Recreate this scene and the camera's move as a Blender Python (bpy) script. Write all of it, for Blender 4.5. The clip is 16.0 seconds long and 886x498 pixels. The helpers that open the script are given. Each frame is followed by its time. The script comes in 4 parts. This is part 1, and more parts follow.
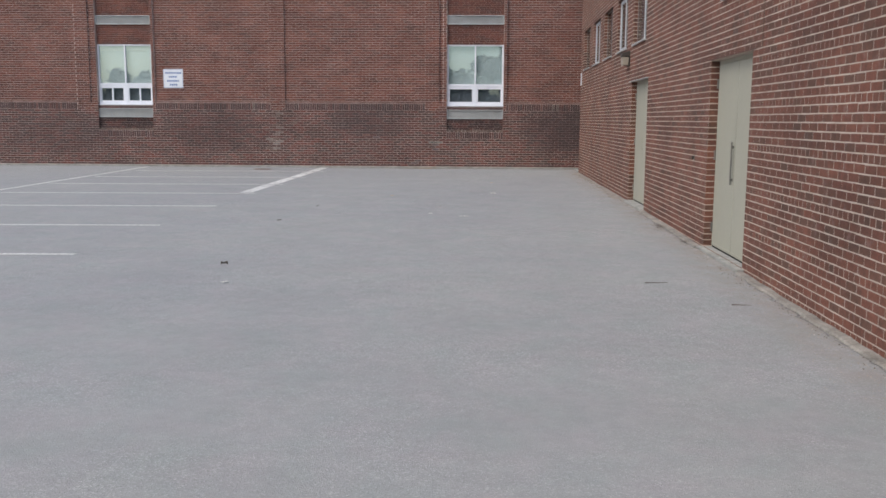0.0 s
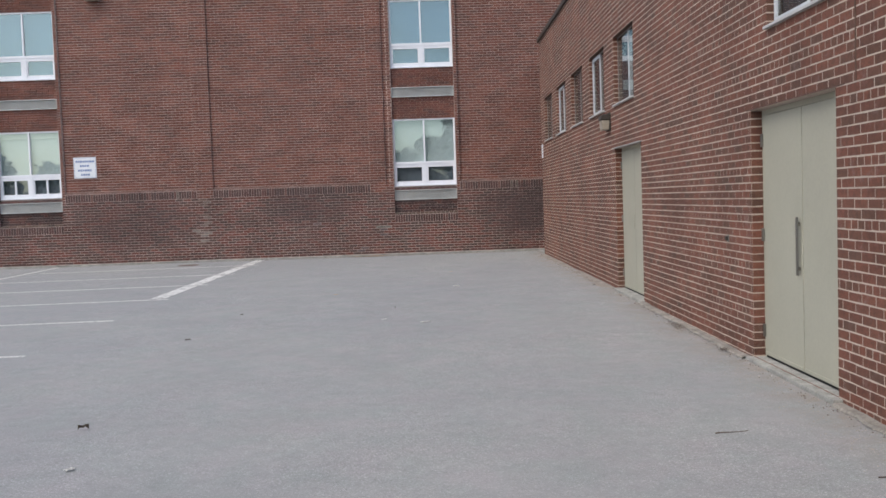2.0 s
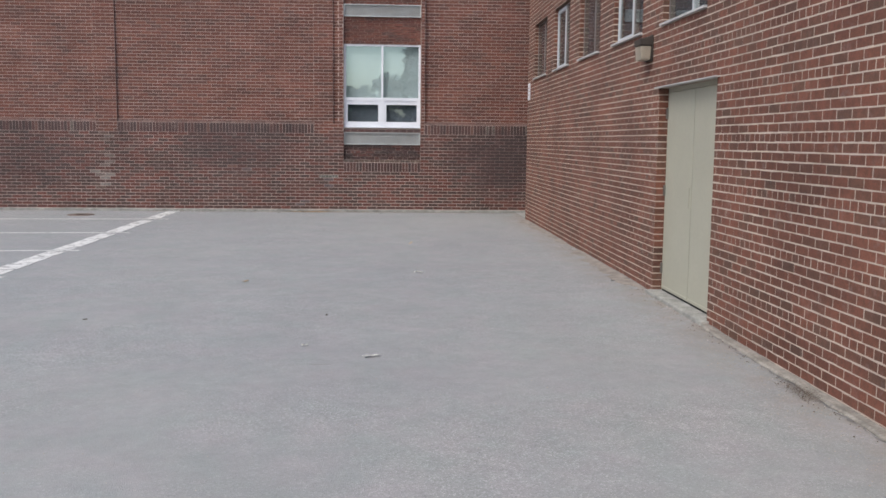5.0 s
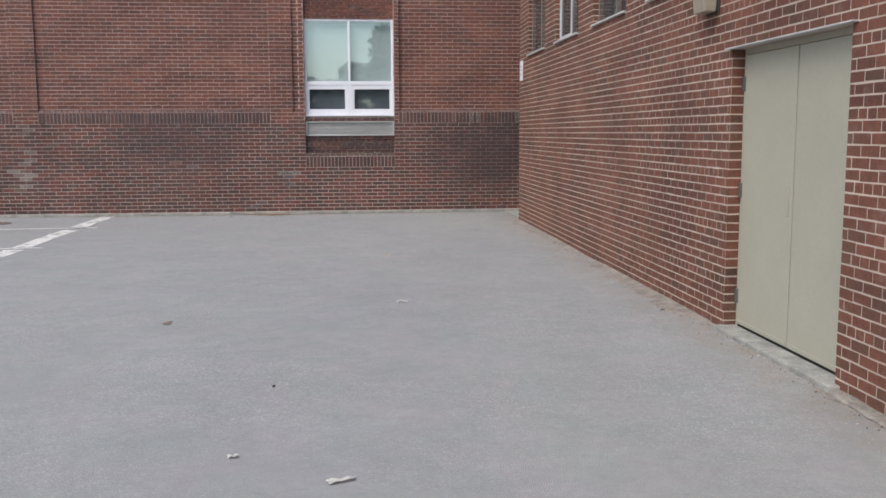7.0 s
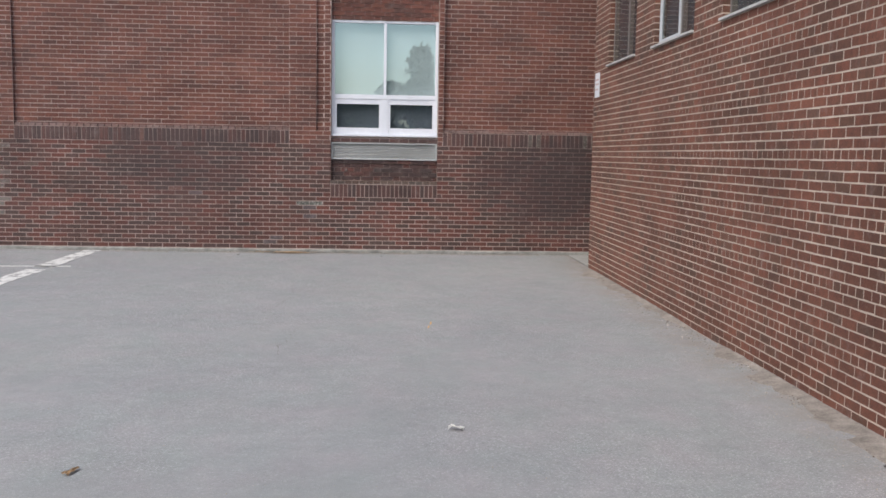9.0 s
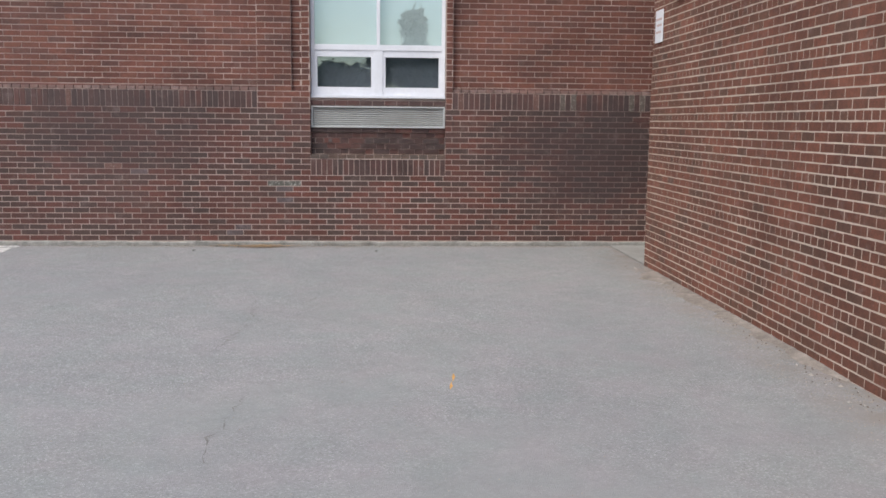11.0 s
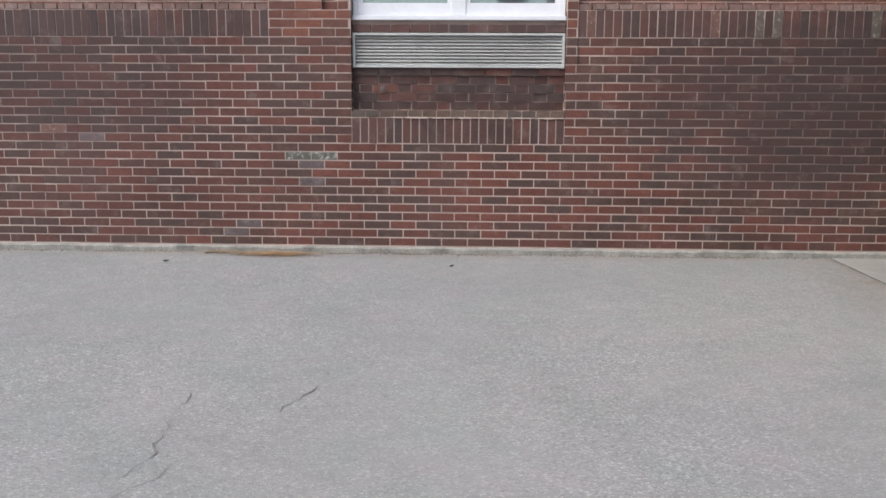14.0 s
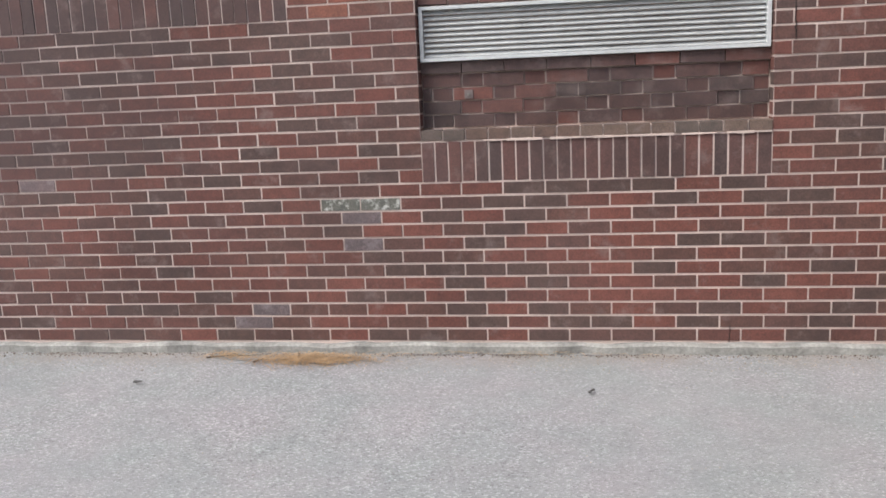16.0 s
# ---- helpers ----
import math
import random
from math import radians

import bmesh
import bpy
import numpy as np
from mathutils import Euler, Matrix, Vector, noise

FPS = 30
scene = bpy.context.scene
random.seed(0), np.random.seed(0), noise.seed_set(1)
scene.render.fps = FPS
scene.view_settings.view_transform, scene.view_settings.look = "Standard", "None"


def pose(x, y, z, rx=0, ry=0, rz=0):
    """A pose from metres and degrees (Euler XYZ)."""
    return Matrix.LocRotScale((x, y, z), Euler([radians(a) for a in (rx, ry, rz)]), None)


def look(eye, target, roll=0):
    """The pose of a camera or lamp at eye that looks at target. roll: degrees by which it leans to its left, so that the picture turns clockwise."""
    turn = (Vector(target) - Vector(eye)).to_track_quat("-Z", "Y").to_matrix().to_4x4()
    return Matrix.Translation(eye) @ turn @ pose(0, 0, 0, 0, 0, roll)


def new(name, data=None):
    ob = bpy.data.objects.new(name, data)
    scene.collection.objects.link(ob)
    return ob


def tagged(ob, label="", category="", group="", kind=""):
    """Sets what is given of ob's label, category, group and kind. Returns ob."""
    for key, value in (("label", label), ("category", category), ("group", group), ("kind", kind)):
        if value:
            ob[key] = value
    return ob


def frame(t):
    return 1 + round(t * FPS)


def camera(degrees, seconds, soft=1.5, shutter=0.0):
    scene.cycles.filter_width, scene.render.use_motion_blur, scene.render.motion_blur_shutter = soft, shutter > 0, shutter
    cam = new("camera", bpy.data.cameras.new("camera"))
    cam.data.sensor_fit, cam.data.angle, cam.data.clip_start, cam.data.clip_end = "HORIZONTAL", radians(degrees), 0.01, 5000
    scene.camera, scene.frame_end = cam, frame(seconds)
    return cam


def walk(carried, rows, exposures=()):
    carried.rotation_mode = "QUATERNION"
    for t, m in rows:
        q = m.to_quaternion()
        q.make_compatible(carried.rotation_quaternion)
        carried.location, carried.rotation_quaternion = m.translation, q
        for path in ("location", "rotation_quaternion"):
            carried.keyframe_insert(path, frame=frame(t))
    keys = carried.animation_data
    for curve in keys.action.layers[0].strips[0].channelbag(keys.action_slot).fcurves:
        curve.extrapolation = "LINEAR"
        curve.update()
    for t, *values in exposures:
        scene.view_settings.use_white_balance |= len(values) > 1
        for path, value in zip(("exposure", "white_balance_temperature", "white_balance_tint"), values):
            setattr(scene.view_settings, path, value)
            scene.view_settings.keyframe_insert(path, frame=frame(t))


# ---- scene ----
cam = camera(52.1, 16.0, soft=1.6)
PATH = [
    (0, (-2.555, -27.221, 1.514), (-2.6495, -25.243, 1.231), 0.3),
    (0.5, (-2.616, -26.415, 1.557), (-2.6705, -24.428, 1.335), -0.2),
    (1, (-2.651, -25.712, 1.534), (-2.6265, -23.723, 1.332), -0.8),
    (1.5, (-2.729, -24.965, 1.533), (-2.6765, -22.977, 1.312), -0.4),
    (2, (-2.776, -24.351, 1.526), (-2.7555, -22.354, 1.416), -2.0),
    (2.5, (-2.781, -23.629, 1.523), (-2.7845, -21.635, 1.367), -0.2),
    (3, (-2.815, -22.93, 1.538), (-2.8585, -20.938, 1.355), -1.0),
    (3.5, (-2.815, -22.19, 1.57), (-2.8865, -20.207, 1.321), 0.5),
    (4, (-2.775, -21.492, 1.641), (-2.7565, -19.501, 1.461), 0.6),
    (4.5, (-2.746, -20.731, 1.618), (-2.6785, -18.739, 1.453), 0.4),
    (5, (-2.778, -20.028, 1.625), (-2.6585, -18.046, 1.389), 0.6),
    (5.2, (-2.72, -19.703, 1.591), (-2.6205, -17.718, 1.369), 0.2),
    (7.3, (-2.811, -16.834, 1.582), (-2.621, -14.859, 1.325), -0.3),
    (7.5, (-2.761, -16.433, 1.572), (-2.601, -14.450, 1.368), -0.3),
    (8, (-2.799, -15.784, 1.569), (-2.666, -13.807, 1.298), 0.5),
    (8.5, (-2.797, -14.992, 1.621), (-2.665, -13.004, 1.447), 0.5),
    (9, (-2.809, -14.393, 1.634), (-2.694, -12.407, 1.427), 1.0),
    (9.5, (-2.836, -13.669, 1.656), (-2.716, -11.691, 1.380), -0.2),
    (10, (-2.844, -12.920, 1.718), (-2.712, -10.945, 1.429), 0.1),
    (10.2, (-2.894, -12.609, 1.732), (-2.757, -10.633, 1.452), 0.9),
    (12.3, (-2.754, -9.651, 1.364), (-2.645, -7.673, 1.087), -0.2),
    (12.5, (-2.779, -9.386, 1.366), (-2.678, -7.410, 1.076), 0.0),
    (13, (-2.712, -8.619, 1.368), (-2.683, -6.639, 1.090), -1.0),
    (13.5, (-2.689, -7.867, 1.395), (-2.714, -5.886, 1.116), 0.4),
    (14, (-2.765, -7.223, 1.312), (-2.840, -5.253, 0.980), 0.3),
    (14.5, (-2.915, -6.575, 1.385), (-3.030, -4.623, 0.963), 0.5),
    (15, (-2.927, -5.861, 1.441), (-3.016, -3.923, 0.956), -0.3),
    (15.5, (-2.854, -5.080, 1.517), (-3.105, -3.143, 1.091), 0.6),
    (16, (-2.978, -4.470, 1.460), (-3.284, -2.528, 1.087), -2.5),
]
EXPOSURE = [(t, stops, 6520, 8) for t, stops in ((0, 0.52), (2, 0.55), (5, 0.63), (7.5, 0.65), (10, 0.68), (12.5, 0.72), (14, 0.81), (15, 0.91), (16, 1.13))]
walk(cam, [(t, look(eye, target, roll)) for t, eye, target, roll in PATH], EXPOSURE)

# ---- world and sun: an overcast sky ----
world = bpy.data.worlds.new("sky")
scene.world = world
world.use_nodes = True
wn, wl = world.node_tree.nodes, world.node_tree.links
sky = wn.new("ShaderNodeTexSky")
sky.sky_type = "NISHITA"
sky.sun_disc = False
sky.sun_elevation = radians(52)
sky.sun_rotation = radians(226)
sky.air_density, sky.dust_density, sky.ozone_density = 1.0, 3.2, 1.0
hsv = wn.new("ShaderNodeHueSaturation")
hsv.inputs["Saturation"].default_value = 0.9
wl.new(sky.outputs[0], hsv.inputs["Color"])
wl.new(hsv.outputs[0], wn["Background"].inputs["Color"])
wn["Background"].inputs["Strength"].default_value = 0.13
sun_data = bpy.data.lights.new("sun", "SUN")
sun_data.energy, sun_data.angle, sun_data.color = 1.0, radians(45), (1.0, 0.985, 0.97)
sun = new("sun", sun_data)
sun.matrix_world = look((-20, -19, 40), (0, 0, 0))


# ---- materials ----
def material(name, rough=0.8, metal=0.0):
    m = bpy.data.materials.new(name)
    m.use_nodes = True
    b = m.node_tree.nodes["Principled BSDF"]
    b.inputs["Roughness"].default_value, b.inputs["Metallic"].default_value = rough, metal
    return m, m.node_tree.nodes, m.node_tree.links, b


def noise_node(n, l, scale, detail=4.0, rough=0.6, stretch=None):
    tc = n.new("ShaderNodeNewGeometry")
    src = tc.outputs["Position"]
    if stretch:
        mp = n.new("ShaderNodeMapping")
        mp.inputs["Scale"].default_value = stretch
        l.new(src, mp.inputs["Vector"])
        src = mp.outputs["Vector"]
    t = n.new("ShaderNodeTexNoise")
    t.inputs["Scale"].default_value, t.inputs["Detail"].default_value, t.inputs["Roughness"].default_value = scale, detail, rough
    l.new(src, t.inputs["Vector"])
    return t.outputs["Fac"]


def ramp(n, l, fac, stops, mode="LINEAR"):
    r = n.new("ShaderNodeValToRGB")
    r.color_ramp.interpolation = mode
    e = r.color_ramp.elements
    while len(e) < len(stops):
        e.new(0.5)
    for k, (p, c) in enumerate(stops):
        e[k].position = p
        e[k].color = (*c, 1) if len(c) == 3 else c
    l.new(fac, r.inputs["Fac"])
    return r.outputs["Color"]


def grey(v):
    return (v, v, v)


def mix(n, l, a, b, fac, kind="MIX"):
    m = n.new("ShaderNodeMix")
    m.data_type, m.blend_type = "RGBA", kind
    for sock, v in ((m.inputs["Factor"], fac), (m.inputs["A"], a), (m.inputs["B"], b)):
        if isinstance(v, (int, float)):
            sock.default_value = v
        elif isinstance(v, tuple):
            sock.default_value = (*v, 1)
        else:
            l.new(v, sock)
    return m.outputs["Result"]


def bump(n, l, b, height, strength=0.3, distance=0.01):
    k = n.new("ShaderNodeBump")
    k.inputs["Strength"].default_value, k.inputs["Distance"].default_value = strength, distance
    l.new(height, k.inputs["Height"])
    l.new(k.outputs["Normal"], b.inputs["Normal"])


def soot_shade_mask(n, l, patches, ragged=0.9):
    """0 to 1 inside ragged patches of soot and painted shade on a wall that runs along x: (x, z, half width, half
    height, strength).
    """
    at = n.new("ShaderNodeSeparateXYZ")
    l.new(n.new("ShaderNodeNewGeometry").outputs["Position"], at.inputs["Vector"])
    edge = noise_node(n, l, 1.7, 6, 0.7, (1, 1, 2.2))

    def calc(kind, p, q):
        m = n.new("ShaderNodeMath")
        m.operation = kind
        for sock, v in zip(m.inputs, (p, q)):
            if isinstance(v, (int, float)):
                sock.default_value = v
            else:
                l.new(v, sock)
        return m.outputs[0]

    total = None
    for x, z, rx, rz, strength in patches:
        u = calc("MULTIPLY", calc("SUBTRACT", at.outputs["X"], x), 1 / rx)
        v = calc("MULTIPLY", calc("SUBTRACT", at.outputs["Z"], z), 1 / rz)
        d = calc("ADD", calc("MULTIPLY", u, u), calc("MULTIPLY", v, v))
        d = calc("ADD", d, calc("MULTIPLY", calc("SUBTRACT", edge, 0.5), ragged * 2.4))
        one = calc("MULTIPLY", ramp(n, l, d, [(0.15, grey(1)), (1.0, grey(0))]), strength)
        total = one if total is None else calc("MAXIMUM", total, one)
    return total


# soot patches; the first also paints shade into the corner by the wing
SOOT_SHADE = ((-0.1, 1.20, 1.6, 0.85, 0.80), (-6.1, 1.45, 1.5, 0.65, 0.5), (-10.8, 1.2, 1.8, 0.8, 0.45), (-15.5, 1.1, 2.2, 0.8, 0.4))


def brick_material(name, stops, joined, soot=0.5, bloom=0.12, fleck=6.0, lime_colour=(0.30, 0.24, 0.22), grime=0.0, edge=0.56, soot_shaded=False):
    m, n, l, b = material(name, 0.88)
    if joined:
        pick = n.new("ShaderNodeNewGeometry").outputs["Random Per Island"]
    else:
        pick = n.new("ShaderNodeObjectInfo").outputs["Random"]
    base = ramp(n, l, pick, stops, "CONSTANT")
    grain = noise_node(n, l, 140, 3)
    base = mix(n, l, base, ramp(n, l, grain, [(0.3, grey(0.72)), (0.7, grey(1.25))]), 1.0, "MULTIPLY")
    blotch = noise_node(n, l, 15, 4, 0.7)
    base = mix(n, l, base, ramp(n, l, blotch, [(0.3, (0.76, 0.79, 0.80)), (0.5, grey(1.0)), (0.72, (1.22, 1.18, 1.16))]), 1.0, "MULTIPLY")
    dirt = noise_node(n, l, 0.9, 5, 0.65, (1, 1, 1.8))
    base = mix(n, l, base, ramp(n, l, dirt, [(0.38, grey(1 - soot)), (0.62, grey(1.1))]), 1.0, "MULTIPLY")
    if grime:
        patch = ramp(n, l, noise_node(n, l, 0.42, 5, 0.62, (1, 1, 1.6)), [(0.40, grey(0)), (0.60, grey(grime))])
        base = mix(n, l, base, (0.092, 0.060, 0.057), patch)
    if soot_shaded:
        base = mix(n, l, base, (0.052, 0.036, 0.036), soot_shade_mask(n, l, SOOT_SHADE))
    lime = noise_node(n, l, fleck, 5, 0.7)
    base = mix(n, l, base, lime_colour, mix(n, l, (0, 0, 0), grey(bloom * 4), ramp(n, l, lime, [(edge, grey(0)), (edge + 0.22, grey(1))]), "MIX"))
    l.new(base, b.inputs["Base Color"])
    bump(n, l, b, grain, 0.35, 0.004)
    return m


LOWER = [(0.0, (0.108, 0.052, 0.042)), (0.18, (0.145, 0.052, 0.04)), (0.36, (0.087, 0.052, 0.045)), (0.5, (0.161, 0.059, 0.045)), (0.64, (0.126, 0.05, 0.04)), (0.78, (0.102, 0.052, 0.044)), (0.9, (0.087, 0.053, 0.045))]
UPPER = [(0.0, (0.169, 0.066, 0.048)), (0.22, (0.146, 0.058, 0.044)), (0.4, (0.183, 0.072, 0.05)), (0.58, (0.135, 0.058, 0.046)), (0.68, (0.172, 0.064, 0.046)), (0.86, (0.126, 0.058, 0.046))]
WING = [(0.0, (0.168, 0.064, 0.041)), (0.16, (0.151, 0.059, 0.039)), (0.34, (0.176, 0.067, 0.043)), (0.5, (0.138, 0.06, 0.04)), (0.6, (0.162, 0.061, 0.04)), (0.74, (0.146, 0.059, 0.039)), (0.86, (0.13, 0.06, 0.04)), (0.95, (0.12, 0.059, 0.041))]
SOLDIER = [(0.0, (0.093, 0.053, 0.048)), (0.35, (0.113, 0.057, 0.051)), (0.65, (0.079, 0.051, 0.048)), (0.88, (0.138, 0.062, 0.052))]
m_lower = brick_material("brick_lower", LOWER, True, 0.30, grime=0.26, soot_shaded=True)
m_lower_one = brick_material("brick_lower_single", LOWER, False, 0.30, grime=0.26, soot_shaded=True)
m_upper = brick_material("brick_upper", UPPER, True, 0.28, 0.08)
m_wing = brick_material("brick_wing", WING, True, 0.34, 0.10)
m_wing_one = brick_material("brick_wing_single", WING, False, 0.34, 0.10)
m_soldier = brick_material("brick_soldier", SOLDIER, True, 0.30, 0.12, grime=0.6, soot_shaded=True)
m_ledge = brick_material("brick_ledge", [(0.0, (0.25, 0.155, 0.135)), (0.4, (0.21, 0.14, 0.125)), (0.75, (0.29, 0.20, 0.18))], True, 0.3, 0.2, 8.0, (0.42, 0.35, 0.32))
m_splashed = brick_material("brick_splashed", [(0.0, (0.13, 0.125, 0.105)), (0.5, (0.11, 0.108, 0.092))], True, 0.1, 0.24, 26.0, (0.60, 0.60, 0.56), edge=0.49)
m_limed = brick_material("brick_limed", [(0.0, (0.12, 0.10, 0.085)), (0.35, (0.16, 0.085, 0.07)), (0.7, (0.13, 0.105, 0.09))], True, 0.2, 0.25, 30.0, (0.62, 0.58, 0.55))
m_bloom = brick_material("brick_bloomed", [(0.0, (0.17, 0.13, 0.115)), (0.35, (0.13, 0.085, 0.07)), (0.7, (0.21, 0.18, 0.16))], True, 0.1, 0.17, 13.0, (0.62, 0.58, 0.55))
m_hazed = brick_material("brick_hazed", [(0.0, (0.135, 0.098, 0.098)), (0.5, (0.115, 0.088, 0.090))], True, 0.15, 0.15, 11.0, (0.34, 0.29, 0.30), edge=0.5)
m_panel = brick_material("brick_panel", [(0.0, (0.088, 0.050, 0.045)), (0.3, (0.112, 0.053, 0.045)), (0.5, (0.072, 0.049, 0.046)), (0.72, (0.135, 0.056, 0.045)), (0.86, (0.080, 0.050, 0.047))], True, 0.3, 0.1)
m_worn = brick_material("brick_worn", [(0.0, (0.165, 0.115, 0.092)), (0.4, (0.110, 0.084, 0.072)), (0.75, (0.14, 0.09, 0.072))], True, 0.4, 0.12, 14.0)


def plain(name, colour, rough=0.7, metal=0.0, spread=0.12, scale=3.0, fine=60.0, relief=0.15):
    m, n, l, b = material(name, rough, metal)
    big, small = noise_node(n, l, scale, 5, 0.65), noise_node(n, l, fine, 3)
    c = mix(n, l, colour, ramp(n, l, big, [(0.3, grey(1 - spread)), (0.7, grey(1 + spread))]), 1.0, "MULTIPLY")
    c = mix(n, l, c, ramp(n, l, small, [(0.3, grey(1 - spread * 0.6)), (0.7, grey(1 + spread * 0.6))]), 1.0, "MULTIPLY")
    l.new(c, b.inputs["Base Color"])
    bump(n, l, b, small, relief, 0.003)
    return m


def soot_shaded_mortar():
    m, n, l, b = material("mortar", 0.95)
    big, fine = noise_node(n, l, 1.1, 5, 0.65), noise_node(n, l, 90, 3)
    c = mix(n, l, (0.525, 0.425, 0.38), ramp(n, l, big, [(0.3, grey(0.75)), (0.7, grey(1.2))]), 1.0, "MULTIPLY")
    c = mix(n, l, c, ramp(n, l, fine, [(0.3, grey(0.85)), (0.7, grey(1.15))]), 1.0, "MULTIPLY")
    # soot, and the painted corner shade, over the joints too
    c = mix(n, l, c, (0.15, 0.105, 0.10), soot_shade_mask(n, l, SOOT_SHADE))
    l.new(c, b.inputs["Base Color"])
    bump(n, l, b, fine, 0.4, 0.003)
    return m


m_mortar = soot_shaded_mortar()
m_mortar_wing = plain("mortar_wing", (0.48, 0.395, 0.33), 0.95, 0, 0.25, 1.1, 90, 0.4)
m_concrete = plain("concrete", (0.34, 0.32, 0.29), 0.9, 0, 0.25, 4.0, 80, 0.4)
m_footing = plain("footing_concrete", (0.275, 0.27, 0.25), 0.95, 0, 0.35, 7.0, 60, 0.5)
m_dirty = plain("dirty_concrete", (0.235, 0.215, 0.19), 0.95, 0, 0.4, 5.0, 50, 0.5)
m_door = plain("door_paint", (0.375, 0.365, 0.295), 0.45, 0, 0.05, 1.5, 40, 0.05)
m_vinyl = plain("white_vinyl", (0.76, 0.78, 0.83), 0.4, 0, 0.05, 3, 30, 0.03)
m_louver = plain("louver_aluminium", (0.52, 0.535, 0.53), 0.45, 0.2, 0.12, 3, 40, 0.05)
m_pale_sash = plain("weathered_vinyl", (0.50, 0.52, 0.55), 0.5, 0, 0.1, 3, 30, 0.03)
m_alu = plain("window_aluminium", (0.20, 0.175, 0.165), 0.45, 0.3, 0.1, 3, 40, 0.05)
m_steel = plain("steel", (0.22, 0.21, 0.19), 0.4, 0.8, 0.15, 8, 60, 0.05)
m_dark = plain("dark_metal", (0.055, 0.045, 0.038), 0.6, 0.2, 0.2, 5, 60, 0.1)
m_sill = plain("sill_metal", (0.46, 0.455, 0.45), 0.5, 0.0, 0.12, 4, 50, 0.08)
m_rust = plain("rusted_steel", (0.105, 0.060, 0.044), 0.85, 0.1, 0.3, 6, 60, 0.2)
# near-black colour for the shade inside gaps and cracks
m_dark_gap = plain("dark_gap", (0.015, 0.015, 0.015), 0.9, 0, 0.2, 5, 60, 0.1)
m_blind = plain("blind_fabric", (0.63, 0.72, 0.74), 0.9, 0, 0.05, 1.2, 200, 0.1)
# blue of the reflected sky, put into a panel's colour
m_sky_tint = plain("sky_reflection_tint", (0.055, 0.125, 0.225), 0.9, 0, 0.12, 1.4, 150, 0.1)
# slate tone of the dim, reflecting lower panes, put into a panel's colour
m_pane_tone = plain("window_screen", (0.19, 0.215, 0.26), 0.9, 0, 0.15, 2.0, 150, 0.1)
# near-black colour stands in for the darkness of unlit rooms
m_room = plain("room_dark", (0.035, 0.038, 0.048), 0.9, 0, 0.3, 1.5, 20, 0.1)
m_white_roll = plain("blind_cassette", (0.74, 0.80, 0.79), 0.6, 0, 0.05, 2, 60, 0.05)
m_lens = plain("lamp_lens", (0.31, 0.27, 0.215), 0.35, 0, 0.1, 6, 40, 0.1)
m_white = plain("sign_white", (0.74, 0.76, 0.80), 0.4, 0, 0.05, 5, 30, 0.03)
m_ink = plain("sign_ink", (0.16, 0.23, 0.43), 0.5, 0, 0.1, 5, 30, 0.03)
m_paper = plain("paper", (0.78, 0.77, 0.74), 0.8, 0, 0.08, 20, 80, 0.1)
m_straw = plain("straw", (0.41, 0.275, 0.155), 0.9, 0, 0.35, 15, 80, 0.1)
m_twig = plain("twig", (0.10, 0.075, 0.055), 0.9, 0, 0.3, 20, 80, 0.1)
m_dirt = plain("packed_dirt", (0.232, 0.205, 0.182), 0.95, 0, 0.35, 9, 70, 0.6)
m_grit = plain("grit", (0.30, 0.255, 0.21), 0.9, 0, 0.4, 30, 90, 0.1)
m_plate = plain("plate_metal", (0.17, 0.135, 0.13), 0.8, 0, 0.3, 20, 90, 0.2)
m_chip = plain("pale_chips", (0.48, 0.45, 0.41), 0.9, 0, 0.3, 30, 90, 0.1)
m_crack = plain("crack_dirt", (0.17, 0.165, 0.16), 0.95, 0, 0.3, 12, 90, 0.2)
m_orange = plain("orange_mark", (0.60, 0.33, 0.10), 0.9, 0, 0.2, 12, 90, 0.2)
m_bark = plain("bark", (0.09, 0.07, 0.055), 0.9, 0, 0.3, 6, 40, 0.5)
m_leaf = plain("leaves", (0.115, 0.15, 0.10), 0.7, 0, 0.4, 2, 30, 0.2)
m_needle = plain("needles", (0.095, 0.125, 0.09), 0.75, 0, 0.4, 2, 30, 0.2)


